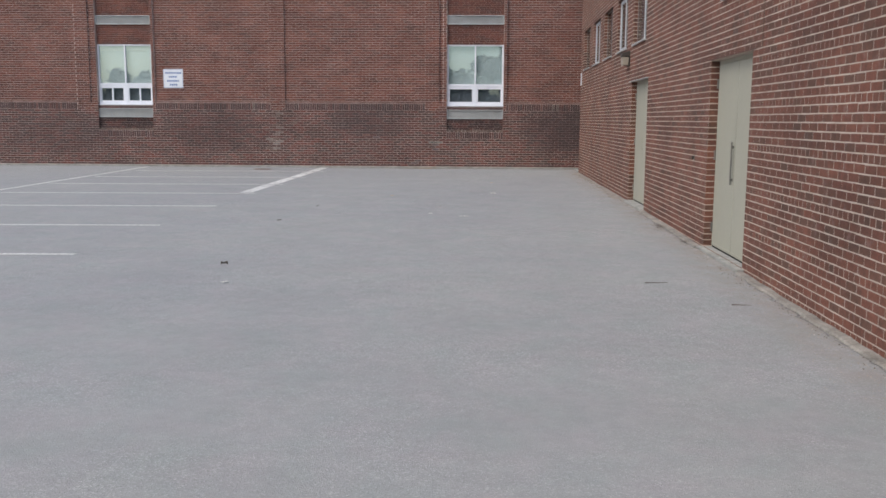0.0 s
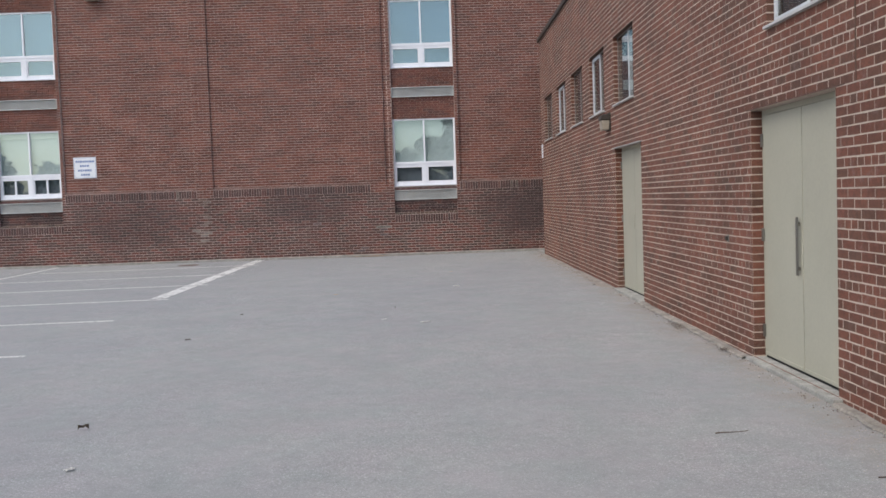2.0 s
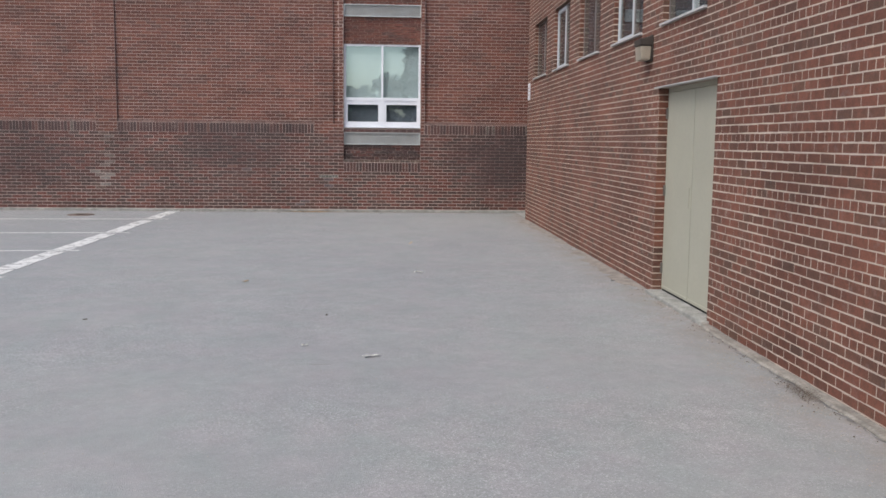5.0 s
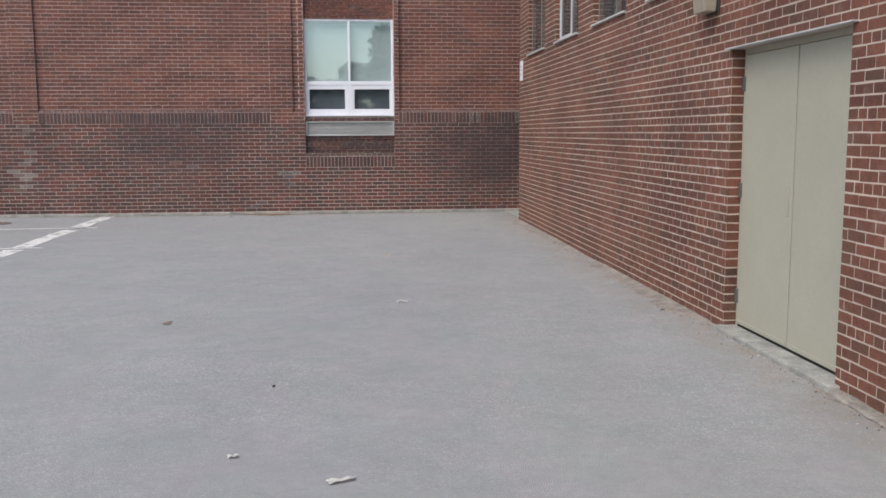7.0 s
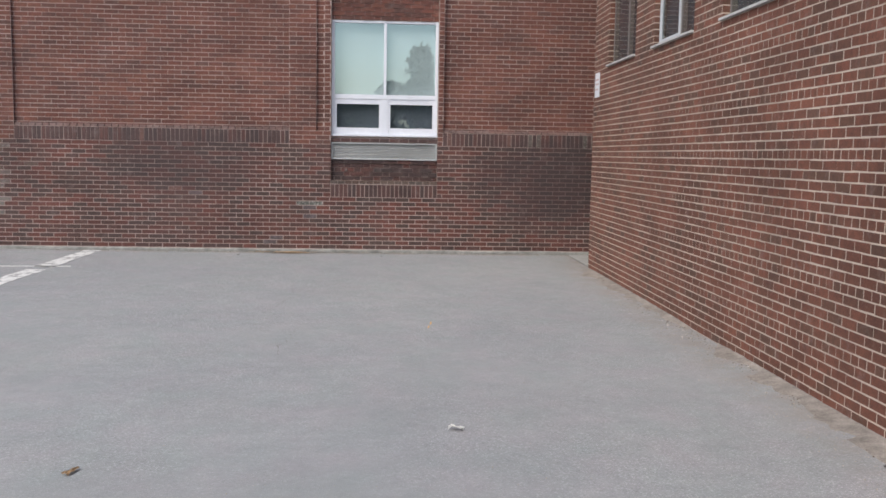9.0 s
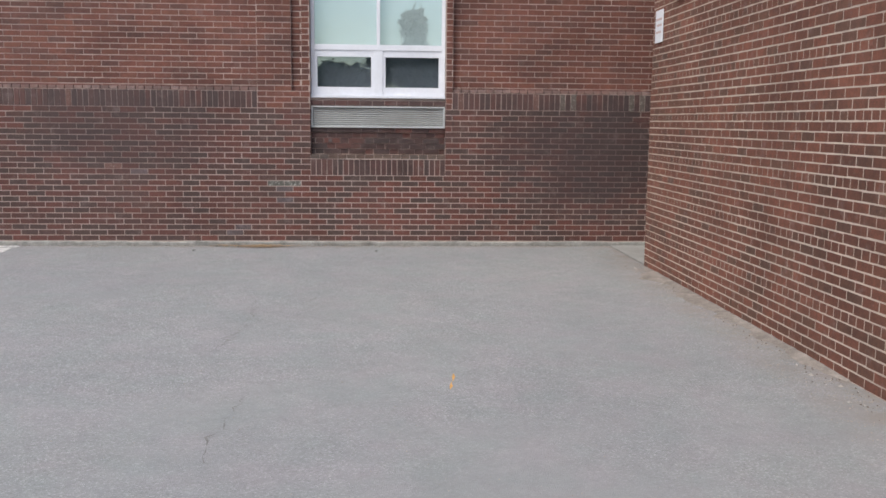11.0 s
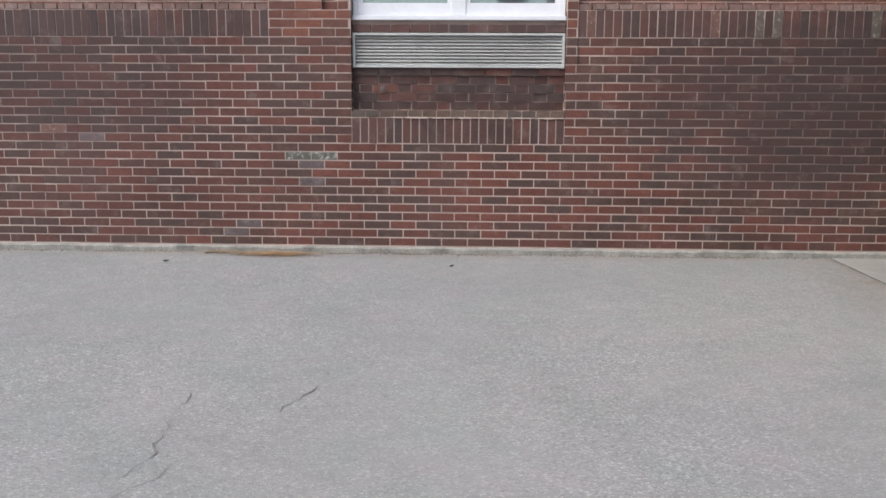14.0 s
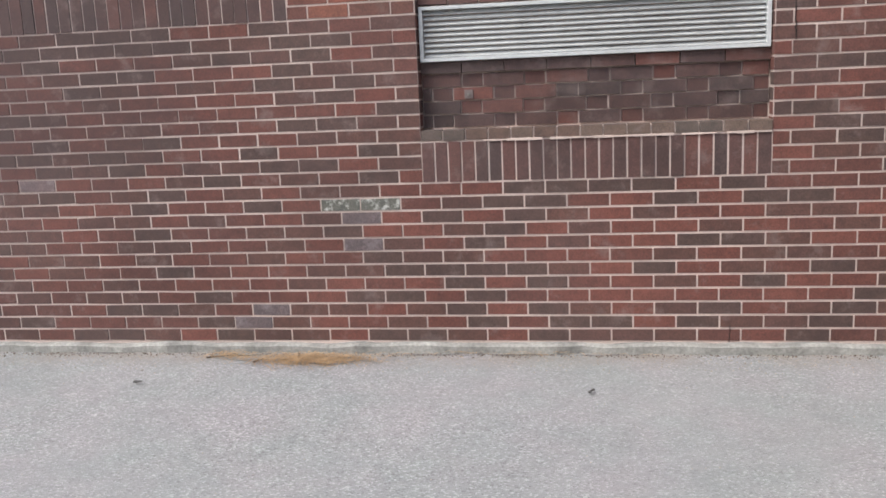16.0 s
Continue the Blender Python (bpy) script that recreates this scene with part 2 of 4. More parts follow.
def asphalt_material():
    m, n, l, b = material("asphalt", 0.92)
    big, mid = noise_node(n, l, 0.22, 5, 0.6), noise_node(n, l, 1.3, 6, 0.65)
    rough_area = ramp(n, l, noise_node(n, l, 0.55, 4, 0.6), [(0.38, grey(0.14)), (0.62, grey(0.62))])
    tc = n.new("ShaderNodeNewGeometry")
    place = n.new("ShaderNodeSeparateXYZ")
    l.new(tc.outputs["Position"], place.inputs["Vector"])
    # the surface is more worn open in the last metres before the wall
    worn = n.new("ShaderNodeMapRange")
    worn.inputs["From Min"].default_value, worn.inputs["From Max"].default_value, worn.inputs["To Max"].default_value = -8.0, -3.0, 0.34
    l.new(place.outputs["Y"], worn.inputs["Value"])
    rough_area = mix(n, l, rough_area, worn.outputs["Result"], 1.0, "ADD")
    v = n.new("ShaderNodeTexVoronoi")
    v.inputs["Scale"].default_value = 140
    l.new(tc.outputs["Position"], v.inputs["Vector"])
    sep = n.new("ShaderNodeSeparateColor")
    l.new(v.outputs["Color"], sep.inputs["Color"])
    stone = ramp(n, l, sep.outputs["Red"], [(0.0, grey(0.52)), (0.15, grey(0.88)), (0.80, grey(1.06)), (0.94, grey(1.6))])
    base = ramp(n, l, big, [(0.3, (0.258, 0.262, 0.270)), (0.5, (0.274, 0.278, 0.280)), (0.7, (0.292, 0.293, 0.288))])
    base = mix(n, l, base, ramp(n, l, mid, [(0.3, grey(0.93)), (0.7, grey(1.06))]), 1.0, "MULTIPLY")
    fleckle = noise_node(n, l, 7.5, 6, 0.75)
    base = mix(n, l, base, ramp(n, l, fleckle, [(0.33, grey(0.92)), (0.67, grey(1.07))]), 1.0, "MULTIPLY")
    tint = noise_node(n, l, 2.6, 3, 0.6)
    base = mix(n, l, base, ramp(n, l, tint, [(0.32, (0.975, 1.012, 1.0)), (0.68, (1.03, 0.985, 1.0))]), 1.0, "MULTIPLY")
    base = mix(n, l, base, stone, rough_area, "MULTIPLY")
    clump = noise_node(n, l, 34, 6, 0.85)
    base = mix(n, l, base, ramp(n, l, clump, [(0.32, grey(0.85)), (0.68, grey(1.15))]), rough_area, "MULTIPLY")
    # brown dust blown against the feet of both walls
    reach = []
    for axis, width in (("X", 0.55), ("Y", 0.30)):
        r = n.new("ShaderNodeMapRange")
        r.inputs["From Min"].default_value, r.inputs["From Max"].default_value = -width, -0.03
        l.new(place.outputs[axis], r.inputs["Value"])
        reach.append(r.outputs["Result"])
    most = n.new("ShaderNodeMath")
    most.operation = "MAXIMUM"
    l.new(reach[0], most.inputs[0])
    l.new(reach[1], most.inputs[1])
    film = mix(n, l, grey(0), ramp(n, l, noise_node(n, l, 3.5, 6, 0.7), [(0.36, grey(0)), (0.62, grey(0.85))]), most.outputs[0])
    base = mix(n, l, base, (0.235, 0.200, 0.170), film)
    l.new(base, b.inputs["Base Color"])
    bump(n, l, b, v.outputs["Distance"], 0.45, 0.004)
    return m


def paint_material(name, scale, edge):
    m, n, l, b = material(name, 0.8)
    wear = noise_node(n, l, scale, 5, 0.7)
    c = ramp(n, l, wear, [(edge, (0.26, 0.258, 0.258)), (edge + 0.10, (0.66, 0.655, 0.64))])
    l.new(c, b.inputs["Base Color"])
    return m


def glass_material(name, ior):
    m, n, l, b = material(name, 0.0)
    b.inputs["Base Color"].default_value = (0.85, 0.935, 0.94, 1)
    b.inputs["Specular Tint"].default_value = (0.80, 0.98, 1.0, 1)
    b.inputs["Transmission Weight"].default_value = 1.0
    b.inputs["IOR"].default_value = ior
    wave = noise_node(n, l, 1.6, 2)
    bump(n, l, b, wave, 0.03, 0.02)
    return m


m_asphalt, m_paint, m_glass = asphalt_material(), paint_material("road_paint", 22, 0.40), glass_material("coated_glass", 2.45)
m_paint_worn = paint_material("road_paint_worn", 9, 0.40)
m_glass_plain = glass_material("plain_glass", 1.28)


# ---- building helpers ----
def mesh_object(name, bm, mat, parent=None, label=""):
    me = bpy.data.meshes.new(name)
    bm.normal_update()
    bm.to_mesh(me)
    bm.free()
    me.materials.append(mat)
    ob = new(name, me)
    ob.parent = parent
    if label:
        ob["label"] = label
    return ob


def part(name, bm, mat, parent, label=""):
    return mesh_object(name, bm, mat, parent, label)


def box(bm, x0, x1, y0, y1, z0, z1, bevel=0.0):
    r = bmesh.ops.create_cube(bm, size=1.0)
    bmesh.ops.transform(bm, matrix=Matrix.Translation(((x0 + x1) / 2, (y0 + y1) / 2, (z0 + z1) / 2)) @ Matrix.Diagonal((abs(x1 - x0), abs(y1 - y0), abs(z1 - z0), 1)), verts=r["verts"])
    if bevel:
        edges = list({e for v in r["verts"] for e in v.link_edges})
        bmesh.ops.bevel(bm, geom=edges, offset=bevel, segments=2, affect="EDGES", profile=0.6)
    return bm


def boxes(*rows, bevel=0.0):
    bm = bmesh.new()
    for r in rows:
        box(bm, *r, bevel=bevel)
    return bm


def thing(name, place=(0, 0, 0), label="", category="", group="", kind=""):
    e = new(name)
    e.empty_display_size = 0.2
    e.location = place
    return tagged(e, label, category, group, kind)


# ---- brickwork: rectangles (u0, u1, z0, z1) laid on a plane ----
COURSE, LONG, JOINT, BASE = 0.0688, 0.2086, 0.0090, 0.115
PHASE, WING_BASE, WING_LONG = -4.409, 0.129, 0.187
rng = np.random.default_rng(7)


def cut(spans, holes):
    for a, b in holes:
        spans = [s for p, q in spans for s in ((p, min(q, a)), (max(p, b), q)) if s[1] - s[0] > 1e-6 and s[0] >= p - 1e-9 and s[1] <= q + 1e-9]
    return spans


def lay(u0, u1, z0, z1, holes=(), headers=0, pitch=LONG, phase=PHASE, course=COURSE, joint=JOINT, corner=False, base=BASE, head=0.0074):
    """Courses of bricks between u0 and u1, cut round the holes (u0, u1, z0, z1)."""
    out, k0, k1 = [], round((z0 - base) / course), round((z1 - base) / course)
    for k in range(k0, k1):
        za, zb = base + k * course, base + (k + 1) * course
        step = pitch / 2 if headers and k % headers == headers - 2 else pitch
        start = phase + (0 if k % 2 else step / 2) + rng.uniform(-0.004, 0.004)
        shut = [(a, b) for a, b, c, d in holes if c < zb - 0.02 and d > za + 0.02]
        row = []
        for n in range(int((u0 - start) / step) - 2, int((u1 - start) / step) + 2):
            a, b = max(u0, start + n * step), min(u1, start + (n + 1) * step)
            if b - a < 0.02:
                continue
            for p, q in cut([(a, b)], shut):
                if q - p > 0.025:
                    row.append([p + head / 2, q - head / 2, za + joint / 2, zb - joint / 2])
        # the bricks beside an opening run out to its corner
        for a, b in shut:
            left, right = [r for r in row if r[1] <= a], [r for r in row if r[0] >= b]
            if left:
                max(left, key=lambda r: r[1])[1] = a - 0.0005
            if right:
                min(right, key=lambda r: r[0])[0] = b + 0.0005
        if corner and row:
            min(row, key=lambda r: r[0])[0] = u0 + 0.0005
        out += [tuple(r) for r in row]
    return out


def stand(u0, u1, z0, z1, count, joint=0.007):
    """Bricks set on end, side by side."""
    w = (u1 - u0) / count
    return [(u0 + k * w + joint / 2, u0 + (k + 1) * w - joint / 2, z0 + joint / 2, z1 - joint / 2) for k in range(count)]


def brick_mesh(name, rects, plane, axis, facing, proud=0.0035, jitter=0.001, deep=None):
    """Joined bricks. axis 'x': the wall runs along x at y = plane; axis 'y': along y at x = plane. facing: -1 or 1."""
    r = np.array(rects, dtype=float)
    if len(rects) > 1:
        r[:, :2] += rng.normal(0, 0.0009, (len(rects), 2))
    n = len(r)
    front = proud + rng.normal(0, jitter, n).clip(-0.0006, 0.006)
    if deep is not None:
        front = front + np.array(deep)
    back = -0.01 * np.ones(n)
    e = 0.0008
    tilt = rng.normal(0, 0.0013, (n, 4))
    co = np.zeros((n, 8, 3))
    for k, (i, j, s, t) in enumerate(((0, 2, 1, 1), (1, 2, -1, 1), (1, 3, -1, -1), (0, 3, 1, -1))):
        co[:, k, 0], co[:, k, 2], co[:, k, 1] = r[:, i] + s * e, r[:, j] + t * e + tilt[:, k], front
        co[:, k + 4, 0], co[:, k + 4, 2], co[:, k + 4, 1] = r[:, i], r[:, j], back
    off = plane + facing * co[:, :, 1]
    along = co[:, :, 0].copy()
    co[:, :, 0], co[:, :, 1] = (along, off) if axis == "x" else (off, along)
    quads = np.array([[0, 1, 2, 3], [0, 4, 5, 1], [1, 5, 6, 2], [2, 6, 7, 3], [3, 7, 4, 0]])
    if (axis == "x") == (facing > 0):
        quads = quads[:, ::-1]
    faces = (np.arange(n)[:, None, None] * 8 + quads[None]).reshape(-1, 4)
    me = bpy.data.meshes.new(name)
    me.from_pydata(co.reshape(-1, 3).tolist(), [], faces.tolist())
    return me


def bricks(rects, plane, axis, facing, mat, parent, proud=0.0035, jitter=0.001, deep=None, name="brickwork"):
    if not rects:
        return None
    me = brick_mesh(name, rects, plane, axis, facing, proud, jitter, deep)
    me.materials.append(mat)
    ob = new(name, me)
    ob.parent = parent
    return tagged(ob, kind="stuff")


def single_bricks(rects, plane, axis, facing, mat, parent, proud=0.0035, shift=0.0007):
    """Each brick an object of its own; alike sizes share one mesh."""
    shared = {}
    for p, q, a, b in rects:
        key = round((q - p) / 0.012)
        if key not in shared:
            w, h = (q - p) / 2, (b - a) / 2
            shared[key] = brick_mesh("brick", [(-w, w, -h, h)], 0.0, axis, facing, proud, 0.0)
            shared[key].materials.append(mat)
        ob = new("brick", shared[key])
        mid = (p + q) / 2
        d = plane + facing * rng.normal(0, shift)
        ob.location = (mid, d, (a + b) / 2) if axis == "x" else (d, mid, (a + b) / 2)
        ob.rotation_euler = (rng.normal(0, 0.0015), rng.normal(0, 0.0015), rng.normal(0, 0.0015))
        ob.parent = parent


# ---- plan ----
# the main building's face runs along x at y = 0, the wing's face along y at x = 0
BAYS = (-2.93, -13.48)          # middles of the two window bays
HALF, OUTER = 0.84, 0.99        # half widths of the recess and of its outer step
FAR_L, FAR_R, FAR_TOP = -19.0, 3.0, 8.0
WING_END, WING_BACK, WING_TOP = -1.72, -31.0, 5.30
Z_SOL, Z_BAND = BASE + 24 * COURSE, BASE + 27 * COURSE
Z_LOW, Z_SILL = BASE + 12 * COURSE, BASE + 15 * COURSE
WIN = ((1.90, 3.70), (5.05, 6.85))
LOUVER = ((1.535, 1.80), (4.28, 4.54))
DOOR_TOP = WING_BASE + 30 * COURSE
DOORS = ((-18.16, -16.50, 0.05, DOOR_TOP), (-12.38, -10.71, 0.09, DOOR_TOP))
WING_WIN = [(-2.50 - 2.055 * k - 1.33, -2.50 - 2.055 * k) for k in range(5)] + [(-18.22, -16.90)]
WW_Z = (WING_BASE + 39 * COURSE, WING_BASE + 54 * COURSE)


def ground_z(y):
    t = min(1.0, max(0.0, (y + 22) / 12))
    return 0.06 * t * t * (3 - 2 * t)


# ---- ground ----
def build_ground():
    bm = bmesh.new()
    ys = [-900, -200, -60, -30] + [-22 + k for k in range(13)] + [-6, -2, 0.5, 40, 900]
    xs = [-900, -60, -20, 0.2, 20, 900]
    grid = [[bm.verts.new((x, y, ground_z(y))) for x in xs] for y in ys]
    for i in range(len(ys) - 1):
        for j in range(len(xs) - 1):
            bm.faces.new((grid[i][j], grid[i][j + 1], grid[i + 1][j + 1], grid[i + 1][j]))
    ob = mesh_object("ground", bm, m_asphalt)
    tagged(ob, "worn pale grey asphalt parking lot with fine aggregate", "ground", kind="structure")


build_ground()


# ---- main building ----
def far_wall():
    top = FAR_TOP
    wall = thing("wall_north", (0, 0, 0), "red-brown brick school wall with a darker lower band", "wall", kind="structure")
    rows = [(FAR_L, FAR_R, 0.0, 0.45, -0.3, Z_LOW)]
    edges = [FAR_L] + [v for c in sorted(BAYS) for v in (c - HALF, c + HALF)] + [FAR_R]
    for a, b in zip(edges[::2], edges[1::2]):
        rows.append((a, b, 0.0, 0.45, Z_LOW, Z_BAND))
    # upper storeys: pilasters and slightly set-back panels
    panels = []
    for c in BAYS:
        panels += [(c - OUTER - 0.075, c - HALF - 0.10, 0.045), (c - HALF - 0.10, c - HALF, 0.0), (c + HALF, c + HALF + 0.085, 0.0)]
    l1, r1, l2, r2 = BAYS[1] - OUTER - 0.075, BAYS[1] + HALF + 0.085, BAYS[0] - OUTER - 0.075, BAYS[0] + HALF + 0.085
    p0, p1 = -9.06, -8.61
    panels += [(FAR_L, l1 - 0.42, 0.05), (l1 - 0.42, l1, 0.0), (r1, p0, 0.05), (p0, p1, 0.0), (p1, l2 - 0.42, 0.05), (l2 - 0.42, l2, 0.0), (r2, FAR_R, 0.07)]
    for a, b, d in panels:
        rows.append((a, b, d, 0.45, Z_BAND, top))
    for c in BAYS:
        for z0, z1, d in ((Z_LOW, Z_SILL, 0.0), (Z_SILL, WIN[0][0], 0.098), (WIN[0][1], WIN[1][0], 0.098), (WIN[1][1], top, 0.098)):
            rows.append((c - HALF, c + HALF, d, 0.45, z0, z1))
    for c in BAYS:
        rows.append((c - HALF, c + HALF, 0.004, 0.105, Z_SILL - 0.002, Z_SILL + 0.050))
    part("mortar_core", boxes(*rows), m_mortar, wall)
    # brick courses
    holes = [(c - HALF, c + HALF, Z_LOW - 0.001, 99) for c in BAYS]
    low = lay(FAR_L, FAR_R, BASE, Z_SOL, holes)
    near = [r for r in low if -4.95 < r[0] < -0.8 and r[3] < 1.05]
    near = near[:300]
    spots = [(-9.0, 0.72, 0.15, 0.22), (-8.86, 1.10, 0.11, 0.30), (-8.80, 1.64, 0.11, 0.13), (-8.45, 1.45, 0.12, 0.10), (-6.2, 1.08, 0.06, 0.05)]
    limed = [r for r in low if any(abs((r[0] + r[1]) / 2 - x) < dx and abs((r[2] + r[3]) / 2 - z) < dz for x, z, dx, dz in spots) and (rng.random() < 0.6 or r[0] > -5)]
    splash = [r for r in low if (abs((r[2] + r[3]) / 2 - 0.837) < 0.02 and -4.33 < r[0] and r[1] < -3.87)]
    haze_at = ((-4.10, 0.768, 0.06, 0.02), (-4.10, 0.631, 0.06, 0.02), (-4.58, 0.287, 0.16, 0.02), (-4.70, 0.218, 0.14, 0.02), (-5.9, 0.97, 0.12, 0.02))
    hazed = [r for r in low if any(abs((r[0] + r[1]) / 2 - x) < dx and abs((r[2] + r[3]) / 2 - z) < dz for x, z, dx, dz in haze_at) and r not in limed]
    splash = [r for r in splash if r not in hazed]
    near = [r for r in near if r not in limed and r not in splash and r not in hazed]
    bricks(hazed, 0.0, "x", -1, m_hazed, wall)
    bricks(splash, 0.0, "x", -1, m_splashed, wall)
    bricks([r for r in limed if r[0] > -7], 0.0, "x", -1, m_limed, wall)
    bricks([r for r in limed if r[0] <= -7], 0.0, "x", -1, m_bloom, wall)
    low = [r for r in low if r not in limed and r not in splash and r not in hazed]
    chosen = set(near)
    bricks([r for r in low if r not in chosen], 0.0, "x", -1, m_lower, wall)
    single_bricks(near, 0.0, "x", -1, m_lower_one, wall)
    piers = [(p0, p1), (l2 - 0.42, BAYS[0] - HALF), (l1 - 0.42, BAYS[1] - HALF), (r2 - 0.085, r2), (r1 - 0.085, r1)]
    for a, b in piers:
        bricks(lay(a, b, Z_SOL, Z_BAND), 0.0, "x", -1, m_upper, wall)
    for a, b in ((FAR_L, l1 - 0.42), (r1, p0), (p1, l2 - 0.42), (r2, FAR_R)):
        std = stand(a, b, Z_SOL, Z_BAND, round((b - a) / 0.0675), 0.006)
        limed = [r for k, r in enumerate(std) if rng.random() < (0.10 if r[0] > -1.4 else 0.025)]
        bricks([r for r in std if r not in limed], 0.0, "x", -1, m_soldier, wall, proud=0.004, jitter=0.002)
        bricks(limed, 0.0, "x", -1, m_limed, wall, proud=0.004, jitter=0.002)
        # sloping ledge bricks on top of the band
        bricks(stand(a, b, Z_BAND, Z_BAND + 0.05, round((b - a) / 0.105), 0.008), 0.055, "x", -1, m_ledge, wall, proud=0.045, jitter=0.004)
    for a, b, d in panels:
        bricks(lay(a, b, Z_BAND, top, head=0.0055), d, "x", -1, m_upper, wall)
    # sides of pilasters and steps: one brick end a course
    for x, d0, d1, z0, face in [(l2, 0.0, 0.045, Z_BAND, 1), (p1, 0.0, 0.05, Z_BAND, 1), (l1, 0.0, 0.045, Z_BAND, 1)]:
        bricks(lay(d0, d1, z0, top), x, "y", face, m_upper, wall, proud=0.003, jitter=0.0005)
    for c in BAYS:
        # soldier course, rough rowlock sill and the woven panel under the louver
        bricks(stand(c - HALF, c + HALF, Z_LOW, Z_SILL - 0.002, 25), 0.0, "x", -1, m_soldier, wall, jitter=0.003)
        sill = stand(c - HALF, c + HALF, Z_SILL, Z_SILL + 0.058, 15, 0.007)
        bricks(sill, 0.045, "x", -1, m_worn, wall, proud=0.050, jitter=0.006)
        # lumps of pale mortar squeezed out under the sill
        bm, u = bmesh.new(), c - HALF + 0.22
        while u < c + HALF - 0.02:
            w = rng.uniform(0.02, 0.11)
            if rng.random() < 0.8:
                h = rng.uniform(0.002, 0.006)
                box(bm, u, min(u + w, c + HALF - 0.004), -0.0105 - rng.uniform(0, 0.003), 0.004, Z_SILL - 0.003 - h, Z_SILL - 0.001 + h, bevel=0.0015)
            u += w
        part("mortar_smear", bm, m_mortar, wall, "squeezed-out pale mortar")
        for z0, z1 in ((Z_SILL + 0.058, LOUVER[0][0] - 0.062), (WIN[0][1], LOUVER[1][0]), (LOUVER[1][1], WIN[1][0]), (WIN[1][1], top)):
            rects, deep = [], []
            count = max(1, round((z1 - z0) / 0.066))
            h = (z1 - z0) / count
            for k in range(count):
                u = c - HALF - (0.31 if k % 2 else 0.16) + rng.uniform(-0.01, 0.01)
                longer = True
                while u < c + HALF:
                    w = 0.205 if longer else 0.105
                    a, b = max(u, c - HALF + 0.004), min(u + w, c + HALF - 0.004)
                    if b - a > 0.03:
                        rects.append((a + 0.003, b - 0.003, z0 + k * h + 0.003, z0 + (k + 1) * h - 0.003))
                        deep.append(0.010 if longer else 0.0)
                    u += w
                    longer = not longer
            bricks(rects, 0.10, "x", -1, m_panel if z0 < 2 else m_upper, wall, proud=0.007, jitter=0.0008, deep=deep)
        bricks(stand(c - HALF, c + HALF, LOUVER[0][0] - 0.060, LOUVER[0][0] - 0.002, 8, 0.004), 0.10, "x", -1, m_panel, wall, proud=0.034)
        bricks(stand(c - HALF, c + HALF, LOUVER[0][1] + 0.004, WIN[0][0] - 0.030, 11, 0.008), 0.06, "x", -1, m_soldier, wall)
        for x, face in ((c - HALF, 1), (c + HALF, -1)):
            bricks(lay(0.0, 0.10, Z_SILL, Z_BAND), x, "y", face, m_lower, wall, proud=0.002, jitter=0.0005)
    return wall


wall_north = far_wall()


def roof_and_back():
    ob = mesh_object("roof_coping", boxes((FAR_L - 0.05, FAR_R + 0.05, -0.06, 0.5, FAR_TOP, FAR_TOP + 0.12), bevel=0.01), m_concrete)
    tagged(ob, "concrete coping along the top of the brick wall", "coping", kind="structure")
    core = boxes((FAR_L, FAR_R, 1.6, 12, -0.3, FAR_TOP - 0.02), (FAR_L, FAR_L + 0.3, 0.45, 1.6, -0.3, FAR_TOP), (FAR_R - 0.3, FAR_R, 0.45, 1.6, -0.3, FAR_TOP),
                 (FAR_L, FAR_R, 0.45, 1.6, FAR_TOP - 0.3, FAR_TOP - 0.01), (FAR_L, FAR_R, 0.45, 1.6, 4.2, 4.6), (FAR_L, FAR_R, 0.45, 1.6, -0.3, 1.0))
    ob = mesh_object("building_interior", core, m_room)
    tagged(ob, "near-black core standing in for unlit rooms behind the school windows", "interior", kind="structure")


roof_and_back()


